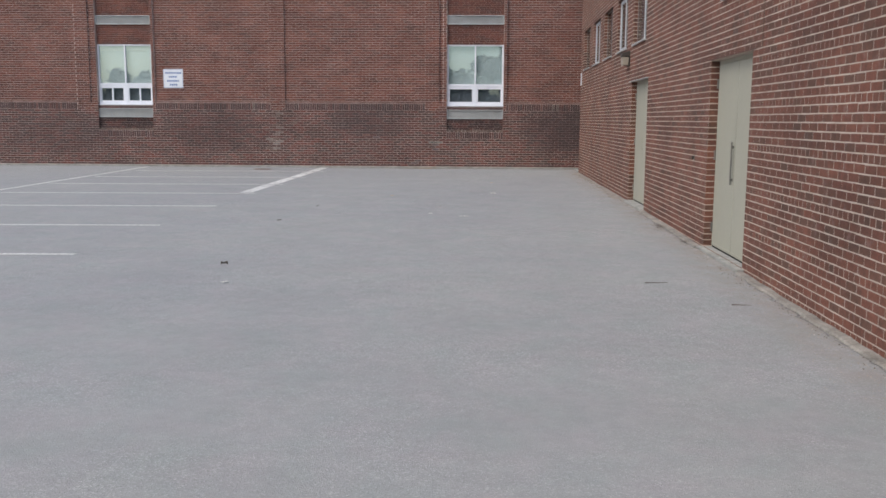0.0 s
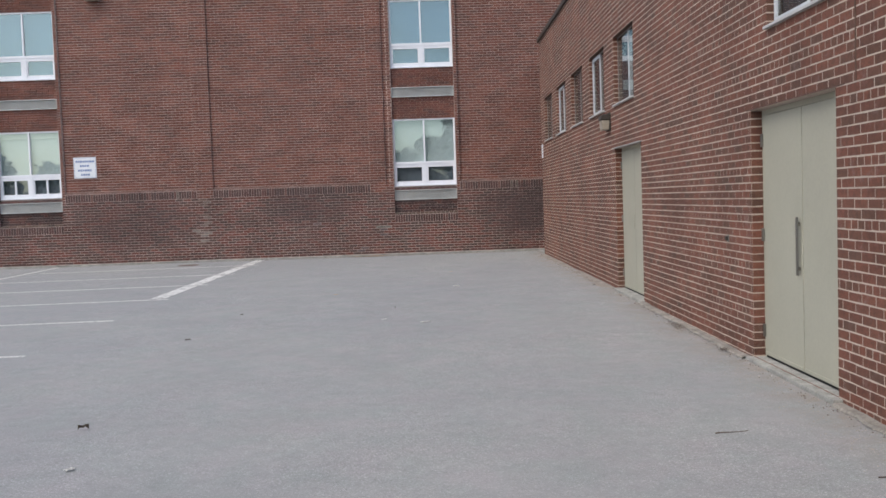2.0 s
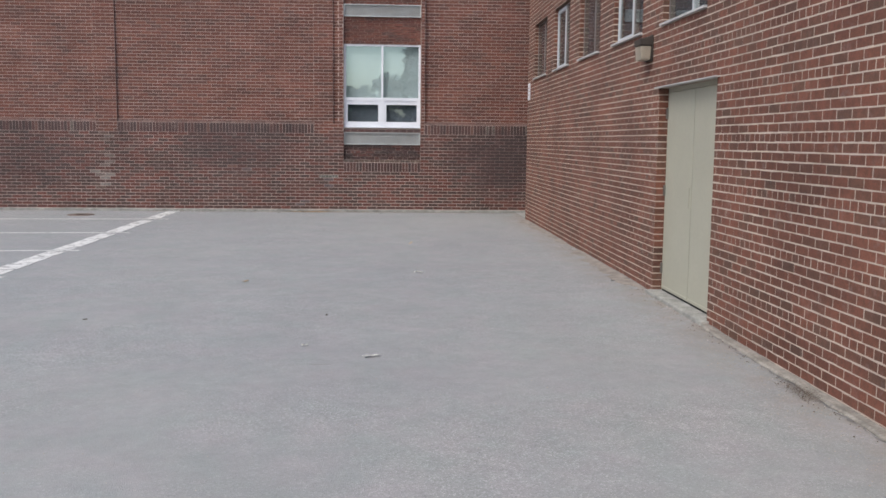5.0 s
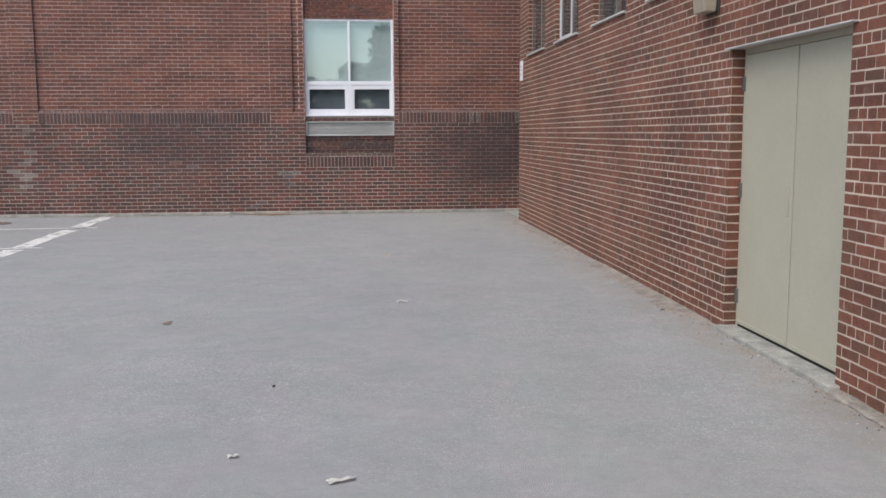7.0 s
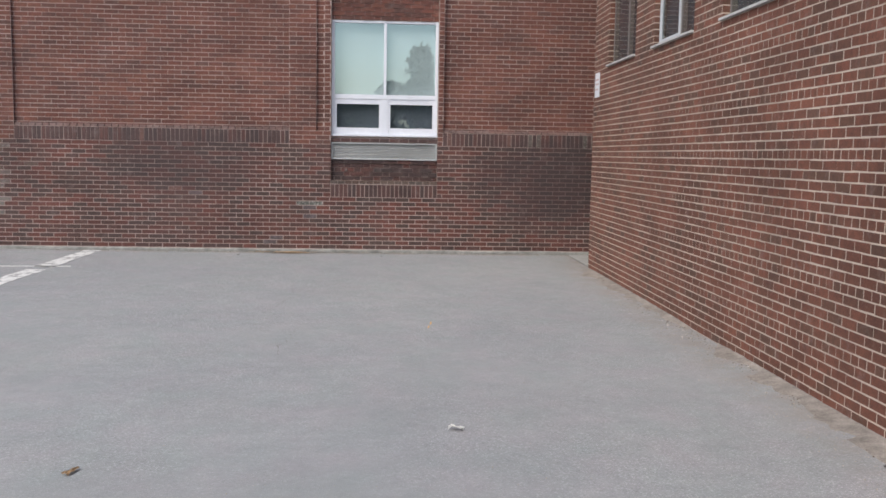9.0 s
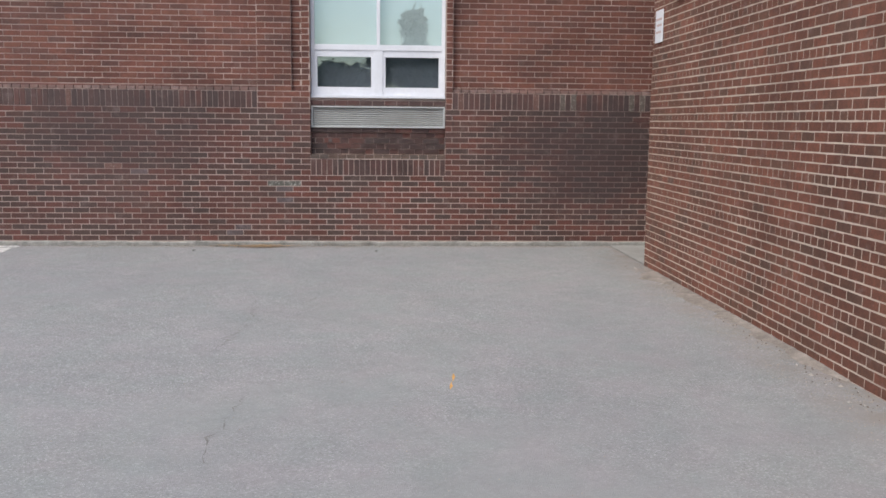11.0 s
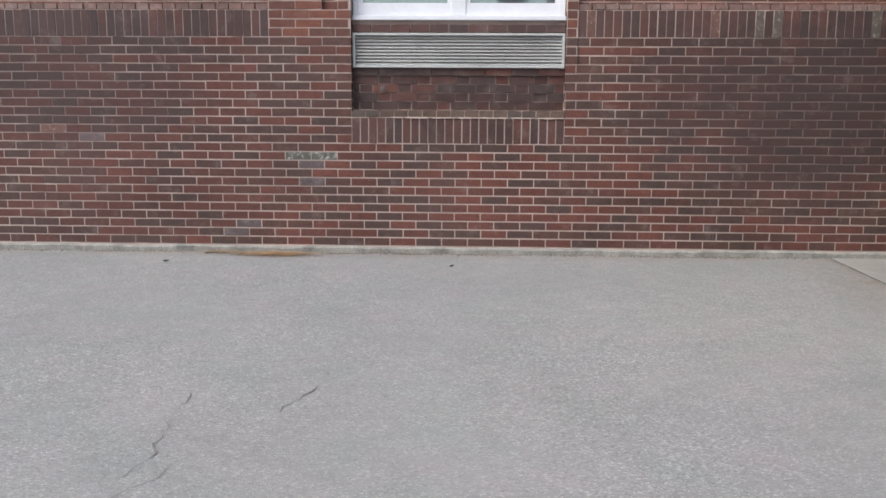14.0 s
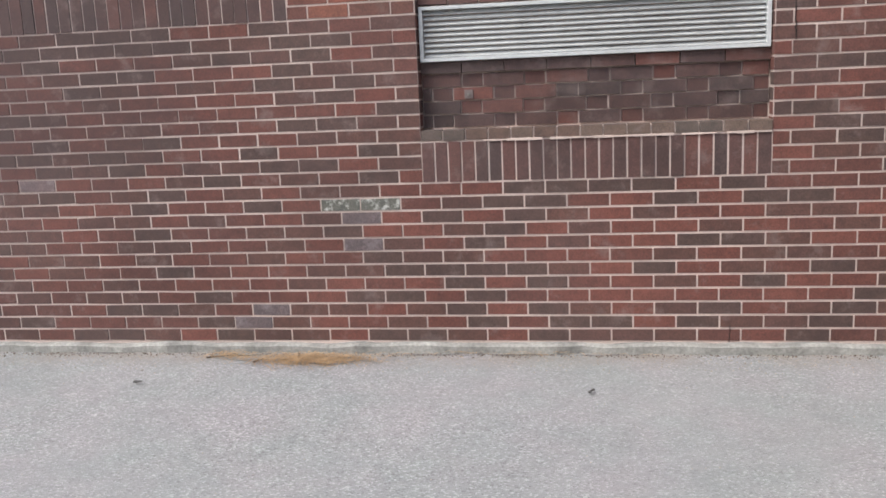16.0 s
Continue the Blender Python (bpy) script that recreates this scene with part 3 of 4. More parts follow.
def bay_window(c, z0, z1, tag, split):
    """White vinyl window: two tall panes over two low sashes."""
    w = thing(tag, (c, 0.12, z0), "white vinyl school window with pale roller blinds" if not split else "white vinyl school window with sliding lower sashes and blinds", "window", kind="structure")
    x0, x1, h = -HALF + 0.006, HALF - 0.006, z1 - z0
    t = 0.036 * h / 1.8
    mid = 0.62
    part("frame", boxes((x0, x0 + 0.045, -0.02, 0.08, 0.03, h), (x1 - 0.045, x1, -0.02, 0.08, 0.03, h), (x0 + 0.045, x1 - 0.045, -0.018, 0.08, h - 0.04, h), bevel=0.004), m_vinyl, w)
    part("mullion", boxes((-0.022, 0.022, -0.022, 0.08, mid + 0.02, h - 0.04), bevel=0.004), m_vinyl, w)
    part("transom", boxes((x0 + 0.045, x1 - 0.045, -0.024, 0.08, mid - 0.035, mid + 0.035), bevel=0.004), m_vinyl, w)
    part("window_sill", boxes((x0 - 0.004, x1 + 0.004, -0.06, 0.08, 0.0, 0.035), bevel=0.005), m_vinyl, w)
    part("lower_post", boxes((-0.055, 0.055, -0.022, 0.08, 0.035, mid - 0.035), bevel=0.004), m_vinyl, w)
    for s in (-1, 1):
        a, b = sorted((s * 0.055, s * (HALF - 0.051)))
        sash = part("sash", boxes((a, b, -0.012, 0.05, 0.035, 0.135), (a, b, -0.012, 0.05, mid - 0.115, mid - 0.035), (a, a + 0.035, -0.012, 0.05, 0.135, mid - 0.115),
                                  (b - 0.035, b, -0.012, 0.05, 0.135, mid - 0.115), bevel=0.003), m_vinyl, w)
        if split:
            part("meeting_rail", boxes(((a + b) / 2 - 0.022, (a + b) / 2 + 0.022, -0.008, 0.045, 0.135, mid - 0.115)), m_vinyl, sash)
        if z0 < 4:
            # added panel lifts the lower panes and softens the reflections in them
            part("tone_panel", boxes((a + 0.02, b - 0.02, 0.085, 0.089, 0.10, mid - 0.05)), m_pane_tone, w, "slate panel added for the dim reflected tone of the lower glass")
        g = part("pane", boxes((a + 0.03, b - 0.03, 0.016, 0.024, 0.13, mid - 0.11)), m_glass, w)
        g.visible_shadow = False
        a2, b2 = sorted((s * 0.022, s * (HALF - 0.051)))
        g = part("pane", boxes((a2, b2, 0.016, 0.024, mid + 0.03, h - 0.038)), m_glass, w)
        g.visible_shadow = False
    for s, drop in ((-1, 0.0), (1, 0.0)):
        a2, b2 = sorted((s * 0.02, s * (HALF - 0.03)))
        if z0 > 4:
            # added panel gives the upper panes their blue sky reflection
            part("sky_tint_panel", boxes((a2, b2, 0.09, 0.094, 0.10, h - 0.02)), m_sky_tint, w, "blue panel painted as the sky's reflection")
            continue
        part("blind", boxes((a2, b2, 0.09, 0.094, mid + 0.04 + drop, h - 0.02)), m_blind, w, "pale green roller blind")
        if split:
            part("blind_roll", boxes((a2, b2, 0.055, 0.088, h - 0.19, h - 0.045), bevel=0.012), m_white_roll, w, "white blind cassette")
    return w


bay_window(BAYS[0], *WIN[0], "window_1", False)
bay_window(BAYS[1], *WIN[0], "window_2", True)
bay_window(BAYS[0], *WIN[1], "window_3", False)
bay_window(BAYS[1], *WIN[1], "window_4", False)


def louver(c, z0, z1):
    v = thing("wall_louver", (c, 0.07, z0), "long grey aluminium louver vent set in the brick below a window", "vent", group="wall louvers")
    h, x = z1 - z0, HALF - 0.008
    part("frame", boxes((-x, x, -0.03, 0.04, 0, 0.017), (-x, x, -0.03, 0.04, h - 0.017, h), (-x, -x + 0.02, -0.03, 0.04, 0.017, h - 0.017), (x - 0.02, x, -0.03, 0.04, 0.017, h - 0.017), bevel=0.002), m_louver, v)
    part("backing", boxes((-x, x, 0.03, 0.04, 0.0, h)), m_dark, v)
    n = 9
    step = (h - 0.034) / n
    bm = bmesh.new()
    box(bm, -x + 0.02, x - 0.02, -0.011, 0.014, -0.0015, 0.0015)
    box(bm, -x + 0.02, x - 0.02, -0.013, -0.010, -0.004, 0.0015)
    me = bpy.data.meshes.new("slat")
    bm.to_mesh(me)
    bm.free()
    me.materials.append(m_louver)
    for k in range(n):
        s = new("slat", me)
        s.parent = v
        s.location = (0, 0.0, 0.017 + (k + 0.5) * step)
        s.rotation_euler = (radians(38), 0, 0)
    return v


for c in BAYS:
    for z in LOUVER:
        louver(c, *z)


# ---- the wing ----
def wing_wall():
    wall = thing("wall_east", (0, 0, 0), "red-brown brick wing wall in common bond with header courses", "wall", kind="structure")
    ops = [(a, b, z0, z1, 0.3) for a, b, z0, z1 in DOORS] + [(a, b, *WW_Z, 0.3) for a, b in WING_WIN]
    ys = sorted({WING_BACK, WING_END, *[v for o in ops for v in o[:2]]})
    rows = []
    for a, b in zip(ys, ys[1:]):
        z = -0.3
        for o in sorted((o for o in ops if o[0] <= a + 1e-6 and o[1] >= b - 1e-6), key=lambda o: o[2]):
            rows.append((0.0, 0.32, a, b, z, o[2]))
            z = o[3]
        rows.append((0.0, 0.32, a, b, z, WING_TOP))
    part("mortar_core", boxes(*rows), m_mortar_wing, wall)
    holes = [o[:4] for o in ops]
    k = round((WING_TOP - WING_BASE) / COURSE)
    all_b = lay(WING_BACK, WING_END, WING_BASE - 2 * COURSE, WING_BASE + k * COURSE, holes, headers=6, joint=0.0092, pitch=WING_LONG, phase=0.0, base=WING_BASE)
    near = [r for r in all_b if -6.6 < r[0] < -2.4 and r[3] < 1.15][:300]
    chosen = set(near)
    bricks([r for r in all_b if r not in chosen], 0.0, "y", -1, m_wing, wall, proud=0.0012, jitter=0.0003)
    single_bricks(near, 0.0, "y", -1, m_wing_one, wall, 0.0012, 0.0002)
    # brick ends in the reveals that face the lot, and round the free corner
    for a, b, z0, z1, _ in ops:
        d = 0.12 if z0 < 1 else 0.09
        bricks(lay(0.0, d, z0, z1, joint=0.0092, corner=True, phase=0.0, base=WING_BASE), b, "x", -1, m_wing, wall, proud=0.0015, jitter=0.0003)
    bricks(lay(0.0, 1.1, WING_BASE - 2 * COURSE, WING_BASE + k * COURSE, corner=True, base=WING_BASE), WING_END, "x", 1, m_wing, wall)
    part("end_core", boxes((0.32, 1.4, WING_END - 0.3, WING_END - 0.004, -0.3, WING_TOP)), m_mortar_wing, wall)
    # unseen wall added across the passage to keep light out of the corner
    part("passage_blocker", boxes((1.1, 1.4, WING_END - 0.004, -0.01, -0.3, WING_TOP)), m_mortar_wing, wall)
    bricks(lay(WING_END, -0.012, WING_BASE - COURSE, WING_BASE + k * COURSE, pitch=WING_LONG, phase=0.0, base=WING_BASE), 1.1, "y", -1, m_wing, wall)
    for a, b in WING_WIN:
        part("lintel", boxes((0.006, 0.30, a - 0.06, b + 0.06, WW_Z[1] - 0.010, WW_Z[1] + 0.004)), m_rust, wall, "rusted steel lintel")
    part("door_lintel", boxes((-0.004, 0.14, DOORS[0][0] - 0.12, DOORS[0][1] + 0.10, DOORS[0][3] + 0.002, DOORS[0][3] + 0.012)), m_rust, wall, "rusted steel lintel")
    part("joint", boxes((-0.006, 0.0, -18.466, -18.454, 2.2, WING_TOP)), m_rust, wall, "dark vertical movement joint")
    return wall


wall_east = wing_wall()
ob = mesh_object("wing_coping", boxes((-0.05, 0.5, WING_BACK, WING_END + 0.04, WING_TOP, WING_TOP + 0.09), bevel=0.008), m_dark)
tagged(ob, "dark metal coping along the wing's flat roof", "coping", kind="structure")
# solid dark blocks fill the openings close behind the glass, as painted darkness
ob = mesh_object("wing_dark_fill", boxes((1.4, 12, WING_BACK, WING_END - 0.3, -0.3, WING_TOP - 0.02), (0.32, 1.4, WING_BACK, WING_END - 0.3, WING_TOP - 0.3, WING_TOP - 0.02),
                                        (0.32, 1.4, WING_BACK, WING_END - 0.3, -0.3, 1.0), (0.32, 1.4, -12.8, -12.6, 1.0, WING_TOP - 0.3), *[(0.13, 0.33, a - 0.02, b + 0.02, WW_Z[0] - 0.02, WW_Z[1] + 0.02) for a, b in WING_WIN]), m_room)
tagged(ob, "near-black core and blocks standing in for unlit rooms behind the wing's glass", "interior", kind="structure")


def wing_window(n, a, b):
    w = thing("window_%d" % (n + 5), (0.075, b, WW_Z[0]), "narrow-framed aluminium window with a pale metal sill in the brick wing", "window", kind="structure")
    L, h = b - a, WW_Z[1] - WW_Z[0]
    part("frame", boxes((-0.008, 0.05, -L, 0, h - 0.035, h), (-0.008, 0.05, -0.03, 0, 0.0, h - 0.035), (-0.008, 0.05, -L, -L + 0.03, 0, h - 0.035), (-0.008, 0.05, -L + 0.03, -0.03, 0, 0.035), bevel=0.002), m_alu, w)
    part("mullion", boxes((-0.012, 0.05, -0.56 * L - 0.016, -0.56 * L + 0.016, 0.035, h - 0.035), bevel=0.002), m_pale_sash if n == 4 else m_alu, w)
    part("window_sill", boxes((-0.108, 0.0, -L + 0.002, -0.002, 0.001, 0.024), bevel=0.003), m_sill, w, "pale metal sill")
    if n % 2:
        part("sash", boxes((-0.022, 0.0, -0.56 * L + 0.016, -0.03, 0.035, 0.085), (-0.022, 0.0, -0.56 * L + 0.016, -0.03, h - 0.085, h - 0.035),
                           (-0.022, 0.0, -0.075, -0.03, 0.085, h - 0.085), (-0.022, 0.0, -0.56 * L + 0.016, -0.56 * L + 0.06, 0.085, h - 0.085), bevel=0.003), m_pale_sash, w, "white vinyl sash")
    for p, q in ((-0.56 * L + 0.016, -0.03), (-L + 0.03, -0.56 * L - 0.016)):
        g = part("pane", boxes((-0.005, 0.001, p, q, 0.035, h - 0.035)), m_glass_plain, w)
        g.visible_shadow = False
    return w


for n, (a, b) in enumerate(WING_WIN):
    wing_window(n, a, b)


def double_door(n, y0, y1, z0, z1, pull):
    d = thing("door_%d" % n, (0.10, y1, z0), "closed beige painted steel double door in a brick recess", "door", kind="structure")
    L, h = y1 - y0, z1 - z0
    m = -L * 0.52
    part("door_frame", boxes((0.0, 0.10, -0.045, 0.0, 0.0, h), (0.0, 0.10, -L, -L + 0.045, 0.0, h), (0.0, 0.10, -L + 0.045, -0.045, h - 0.045, h), bevel=0.003), m_door, d)
    for a, b in ((m + 0.007, -0.048), (-L + 0.048, m - 0.007)):
        leaf = part("door_leaf", boxes((-0.012, 0.04, a, b, 0.026, h - 0.05), bevel=0.003), m_door, d)
        edge = b if b > m else a
        for z in (0.24, h * 0.5, h - 0.26):
            part("hinge", boxes((-0.03, -0.010, edge - 0.012, edge + 0.02, z - 0.055, z + 0.055), bevel=0.004), m_steel, leaf, "steel hinge")
        part("kick_strip", boxes((-0.018, -0.012, a + 0.01, b - 0.01, 0.032, 0.06), bevel=0.001), m_door, leaf)
    # near-black strip painted as the shade between the leaves
    part("meeting_gap_shade", boxes((0.0, 0.03, m - 0.007, m + 0.007, 0.012, h - 0.05)), m_dark_gap, d)
    if pull:
        part("door_handle", boxes((-0.044, -0.032, m + 0.035, m + 0.068, 0.78, 1.24), (-0.032, -0.012, m + 0.042, m + 0.06, 0.82, 0.85), (-0.032, -0.012, m + 0.042, m + 0.06, 1.17, 1.20), bevel=0.004), m_steel, d, "long steel pull handle")
    else:
        part("door_handle", boxes((-0.02, -0.012, m + 0.05, m + 0.11, 0.92, 1.12), bevel=0.003), m_door, d, "painted blank plate")
    # near-black strip painted as the shadow under the leaves
    part("bottom_gap_shade", boxes((-0.004, 0.05, -L + 0.045, -0.045, 0.0, 0.024)), m_dark_gap, d)
    part("threshold", boxes((-0.17, 0.10, -L - 0.06, 0.03, -0.10, 0.004), bevel=0.012), m_footing, d, "worn concrete threshold")


double_door(1, *DOORS[0], True)
double_door(2, *DOORS[1], False)
ob = mesh_object("drip_cap", boxes((-0.045, 0.02, DOORS[1][0] - 0.06, DOORS[1][1] + 0.04, DOORS[1][3] - 0.004, DOORS[1][3] + 0.007), bevel=0.003), m_sill)
tagged(ob, "pale metal drip cap over the double door", "drip cap", kind="structure")


def wall_pack():
    w = thing("wall_lamp", (0.0, -10.33, 2.50), "brown wall-pack lamp with a yellowed lens above the door", "lamp")
    bm = bmesh.new()
    box(bm, -0.15, -0.006, -0.12, 0.12, 0.15, 0.25, bevel=0.012)
    for v in bm.verts:
        if v.co.x < -0.11 and v.co.z > 0.2:
            v.co.z -= 0.03
    housing = part("housing", bm, m_dark, w, "dark brown metal housing")
    bm = bmesh.new()
    box(bm, -0.14, -0.02, -0.11, 0.11, 0.0, 0.148, bevel=0.015)
    for v in bm.verts:
        if v.co.z < 0.05:
            v.co.x = v.co.x * 0.85 - 0.01
    part("lens", bm, m_lens, w, "yellowed ribbed lens")
    part("back_plate", boxes((-0.02, -0.006, -0.125, 0.125, -0.01, 0.26)), m_dark, housing)


wall_pack()


def far_lamp():
    w = thing("flood_lamp", (-11.55, 0.05, 7.06), "small grey box lamp high on the brick wall", "lamp")
    part("housing", boxes((-0.2, 0.2, -0.22, -0.006, 0.06, 0.24), bevel=0.015), m_louver, w)
    part("lens", boxes((-0.17, 0.17, -0.20, -0.02, 0.0, 0.058), bevel=0.01), m_lens, w)


far_lamp()


def parking_sign():
    s = thing("wall_sign", (-12.0, 0.0465, 2.69), "white sign with four lines of blue lettering on brick", "sign")
    board = part("board", boxes((-0.30, 0.30, -0.012, 0.0, -0.28, 0.28), bevel=0.003), m_white, s)
    part("border", boxes((-0.285, 0.285, -0.0145, -0.0125, 0.262, 0.268), (-0.285, 0.285, -0.0145, -0.0125, -0.268, -0.262),
                         (-0.285, -0.279, -0.0145, -0.0125, -0.262, 0.262), (0.279, 0.285, -0.0145, -0.0125, -0.262, 0.262)), m_ink, board)
    for z, a, b in ((0.165, -0.24, 0.25), (0.05, -0.13, 0.13), (-0.07, -0.19, 0.20), (-0.185, -0.11, 0.12)):
        x = a
        while x < b - 0.02:
            w = 0.05 + 0.03 * rng.random()
            part("text_bar", boxes((x, min(b, x + w - 0.014), -0.0145, -0.0125, z - 0.026, z + 0.026)), m_ink, board)
            x += w


parking_sign()
s = thing("notice_plate", (-0.008, -1.97, 2.615), "small white notice plate at the end of the wing", "sign")
part("plate", boxes((-0.012, 0.0, -0.12, 0.12, -0.165, 0.165), bevel=0.003), m_white, s)
part("line_bar", boxes((-0.0145, -0.0125, -0.10, 0.10, 0.06, 0.08), (-0.0145, -0.0125, -0.10, 0.06, 0.0, 0.02), (-0.0145, -0.0125, -0.08, 0.08, -0.07, -0.05)), plain("faded_red", (0.55, 0.42, 0.40), 0.6), s)


for x, z0, z1 in ((-2.0, 1.56, 1.90), (-2.27, BASE, BASE + 1.3 * COURSE)):
    bm = bmesh.new()
    z = z0
    while z < z1:
        w, h = rng.uniform(0.0006, 0.002), rng.uniform(0.012, 0.03)
        o = rng.uniform(-0.004, 0.004)
        box(bm, x + o - w, x + o + w, -0.0075, 0.0, z, min(z1, z + h))
        z += h
    part("wall_crack", bm, m_dark_gap, wall_north, "thin dark crack through the bricks")
f = thing("anchor_plate", (-3.53, 0.090, 1.37), "small faded metal anchor plate in the brick panel", "anchor")
part("plate", boxes((-0.022, 0.022, -0.016, 0.0, -0.022, 0.022), bevel=0.003), m_plate, f)
part("bolt", boxes((-0.007, 0.007, -0.026, -0.016, -0.007, 0.007), bevel=0.002), m_steel, f)
f = thing("wall_fitting", (-0.003, -15.86, 1.065), "small rusted pipe stub in the brick wall", "fitting")
part("stub", boxes((-0.03, 0.0, -0.016, 0.016, -0.02, 0.02), bevel=0.006), m_dark, f)
part("washer", boxes((-0.006, 0.0, -0.03, 0.03, -0.034, 0.034), bevel=0.002), m_steel, f)


# ---- concrete edges and ground marks ----
def strip(name, x0, x1, y0, y1, z0, z1, along, mat, label, category, rough=0.008, step=0.18):
    """A long concrete kerb with an uneven outer edge."""
    bm = bmesh.new()
    n = max(2, int(abs((x1 - x0) if along == "x" else (y1 - y0)) / step))
    rings = []
    for k in range(n + 1):
        t = k / n
        j, q = rng.uniform(-1, 1) * rough, rng.uniform(-1, 1) * rough * 0.5
        if along == "x":
            x = x0 + (x1 - x0) * t
            pts = [(x, y0 + j, z0), (x, y0 + j, z1 - 0.012 + q), (x, y0 + 0.015 + j, z1 + q), (x, y1, z1 + q)]
        else:
            y = y0 + (y1 - y0) * t
            g = ground_z(y)
            pts = [(x0 + j, y, g + z0), (x0 + j, y, g + z1 - 0.012 + q), (x0 + 0.015 + j, y, g + z1 + q), (x1, y, g + z1 + q)]
        rings.append([bm.verts.new(p) for p in pts])
    for a, b in zip(rings, rings[1:]):
        for i in range(3):
            bm.faces.new((a[i], b[i], b[i + 1], a[i + 1]) if along == "x" else (a[i], a[i + 1], b[i + 1], b[i]))
    return tagged(mesh_object(name, bm, mat), label, category, kind="structure")


strip("concrete_footing", FAR_L, FAR_R, -0.04, 0.02, 0.02, BASE - 0.006, "x", m_footing, "rough concrete footing under the brick wall", "footing", 0.014, 0.13)
for a, b in ((WING_BACK, DOORS[0][0] - 0.06), (DOORS[0][1] + 0.04, DOORS[1][0] - 0.06)):
    strip("concrete_footing", -0.085, 0.01, a, b, -0.04, 0.018, "y", m_dirty, "low concrete edge along the wing's foot", "footing", 0.012)
ob = mesh_object("concrete_slab", boxes((0.04, 1.098, -1.71, -0.06, -0.2, 0.068), bevel=0.005), plain("pale_concrete", (0.29, 0.285, 0.27), 0.9, 0, 0.15, 3, 70, 0.3))
tagged(ob, "pale concrete slab in the passage behind the wing", "slab", kind="structure")


def ribbon(name, points, widths, mat, lift=0.004, label="", category="", kind="", wob=0.0):
    bm = bmesh.new()
    rings = []
    for k, (x, y) in enumerate(points):
        a, b = points[max(0, k - 1)], points[min(len(points) - 1, k + 1)]
        d = Vector((b[0] - a[0], b[1] - a[1], 0)).normalized()
        s = Vector((-d.y, d.x, 0)) * widths[k] / 2
        p = Vector((x, y, ground_z(y) + lift))
        rings.append((bm.verts.new(p - s * (1 + rng.uniform(-wob, wob))), bm.verts.new(p + s * (1 + rng.uniform(-wob, wob)))))
    for a, b in zip(rings, rings[1:]):
        bm.faces.new((a[0], b[0], b[1], a[1]))
    return tagged(mesh_object(name, bm, mat), label, category, kind=kind)


def line(x0, y0, x1, y1, w, label, mat=None):
    n = max(2, int(math.hypot(x1 - x0, y1 - y0) / 0.25))
    pts = [(x0 + (x1 - x0) * k / n, y0 + (y1 - y0) * k / n) for k in range(n + 1)]
    ribbon("parking_line", pts, [w] * (n + 1), mat or m_paint, 0.004, label, "road marking", "structure", 0.12)


for y in (-17.53, -14.92, -12.27, -9.72, -7.22, -4.75, -2.10):
    line(-12.3, y - 0.30, -7.08, y, 0.10, "worn white painted parking bay line")
for a, b in ((-9.55, -7.35), (-7.15, -4.95), (-4.70, -2.45), (-2.25, -0.10)):
    line(-7.31 - 0.013 * (a + 9.6), a, -7.31 - 0.013 * (b + 9.6), b, 0.25, "broad scuffed white painted border line", m_paint_worn)
line(-12.35, -9.6, -12.75, -0.2, 0.10, "thin white painted line at the parking bays")


def crack(points, width):
    pts, ws = [], []
    for (x0, y0), (x1, y1) in zip(points, points[1:]):
        n = max(2, int(math.hypot(x1 - x0, y1 - y0) / 0.06))
        for k in range(n):
            t = k / n
            pts.append((x0 + (x1 - x0) * t + rng.normal(0, 0.014), y0 + (y1 - y0) * t + rng.normal(0, 0.01)))
            ws.append(width * max(0.03, rng.normal(0.42, 0.5)))
    ribbon("crack_or_seam", pts, ws, m_crack, 0.003, "fine dirt-filled crack in the asphalt or seam at its edge", "crack", "structure", 0.4)


crack([(-3.98, -3.48), (-3.96, -3.72), (-3.935, -3.95), (-3.915, -4.2), (-3.93, -4.42), (-3.945, -4.55), (-3.915, -4.68), (-3.94, -4.83), (-3.99, -4.98), (-3.965, -5.1), (-3.995, -5.22), (-4.05, -5.38), (-4.10, -5.52)], 0.0085)
crack([(-3.79, -4.36), (-3.87, -4.53), (-3.915, -4.68)], 0.0055)
crack([(-3.87, -4.86), (-3.93, -5.0), (-3.965, -5.1)], 0.0055)
crack([(-4.02, -4.30), (-3.985, -4.46), (-3.945, -4.55)], 0.004)
crack([(-3.47, -3.45), (-3.493, -3.57), (-3.53, -3.72), (-3.56, -3.87)], 0.008)
crack([(-3.62, -6.35), (-3.66, -6.65), (-3.67, -6.95), (-3.72, -7.05), (-3.70, -7.25), (-3.685, -7.45)], 0.009)
crack([(-3.45, -13.55), (-3.20, -13.62), (-2.98, -13.54)], 0.008)
crack([(-3.35, -13.70), (-3.12, -13.72)], 0.006)
# dark gap line along the footing's foot, laid as a ribbon like the cracks
for a, b in ((-7.8, -5.3), (-5.1, -4.75), (-4.0, -2.6), (-2.4, -0.3)):
    crack([(a, -0.056), (b, -0.056)], 0.011)


# open joint round the slab, and the seam between the wing's kerb and the asphalt
ribbon("slab_joint", [(0.028 + 0.004 * math.sin(k * 1.9), -0.07 - 0.082 * k) for k in range(21)], [0.018 + 0.010 * math.sin(k * 2.7) for k in range(21)], m_crack, 0.004, "open dirt-filled joint beside the concrete slab", "joint", "structure", 0.3)
# solid strip, painted near-black as the gap's shade
ob = mesh_object("slab_gap", boxes((0.03, 1.09, -0.0595, -0.044, 0.03, 0.062)), m_dark_gap)
tagged(ob, "near-black strip as the shade in the gap between slab and footing", "gap", kind="structure")
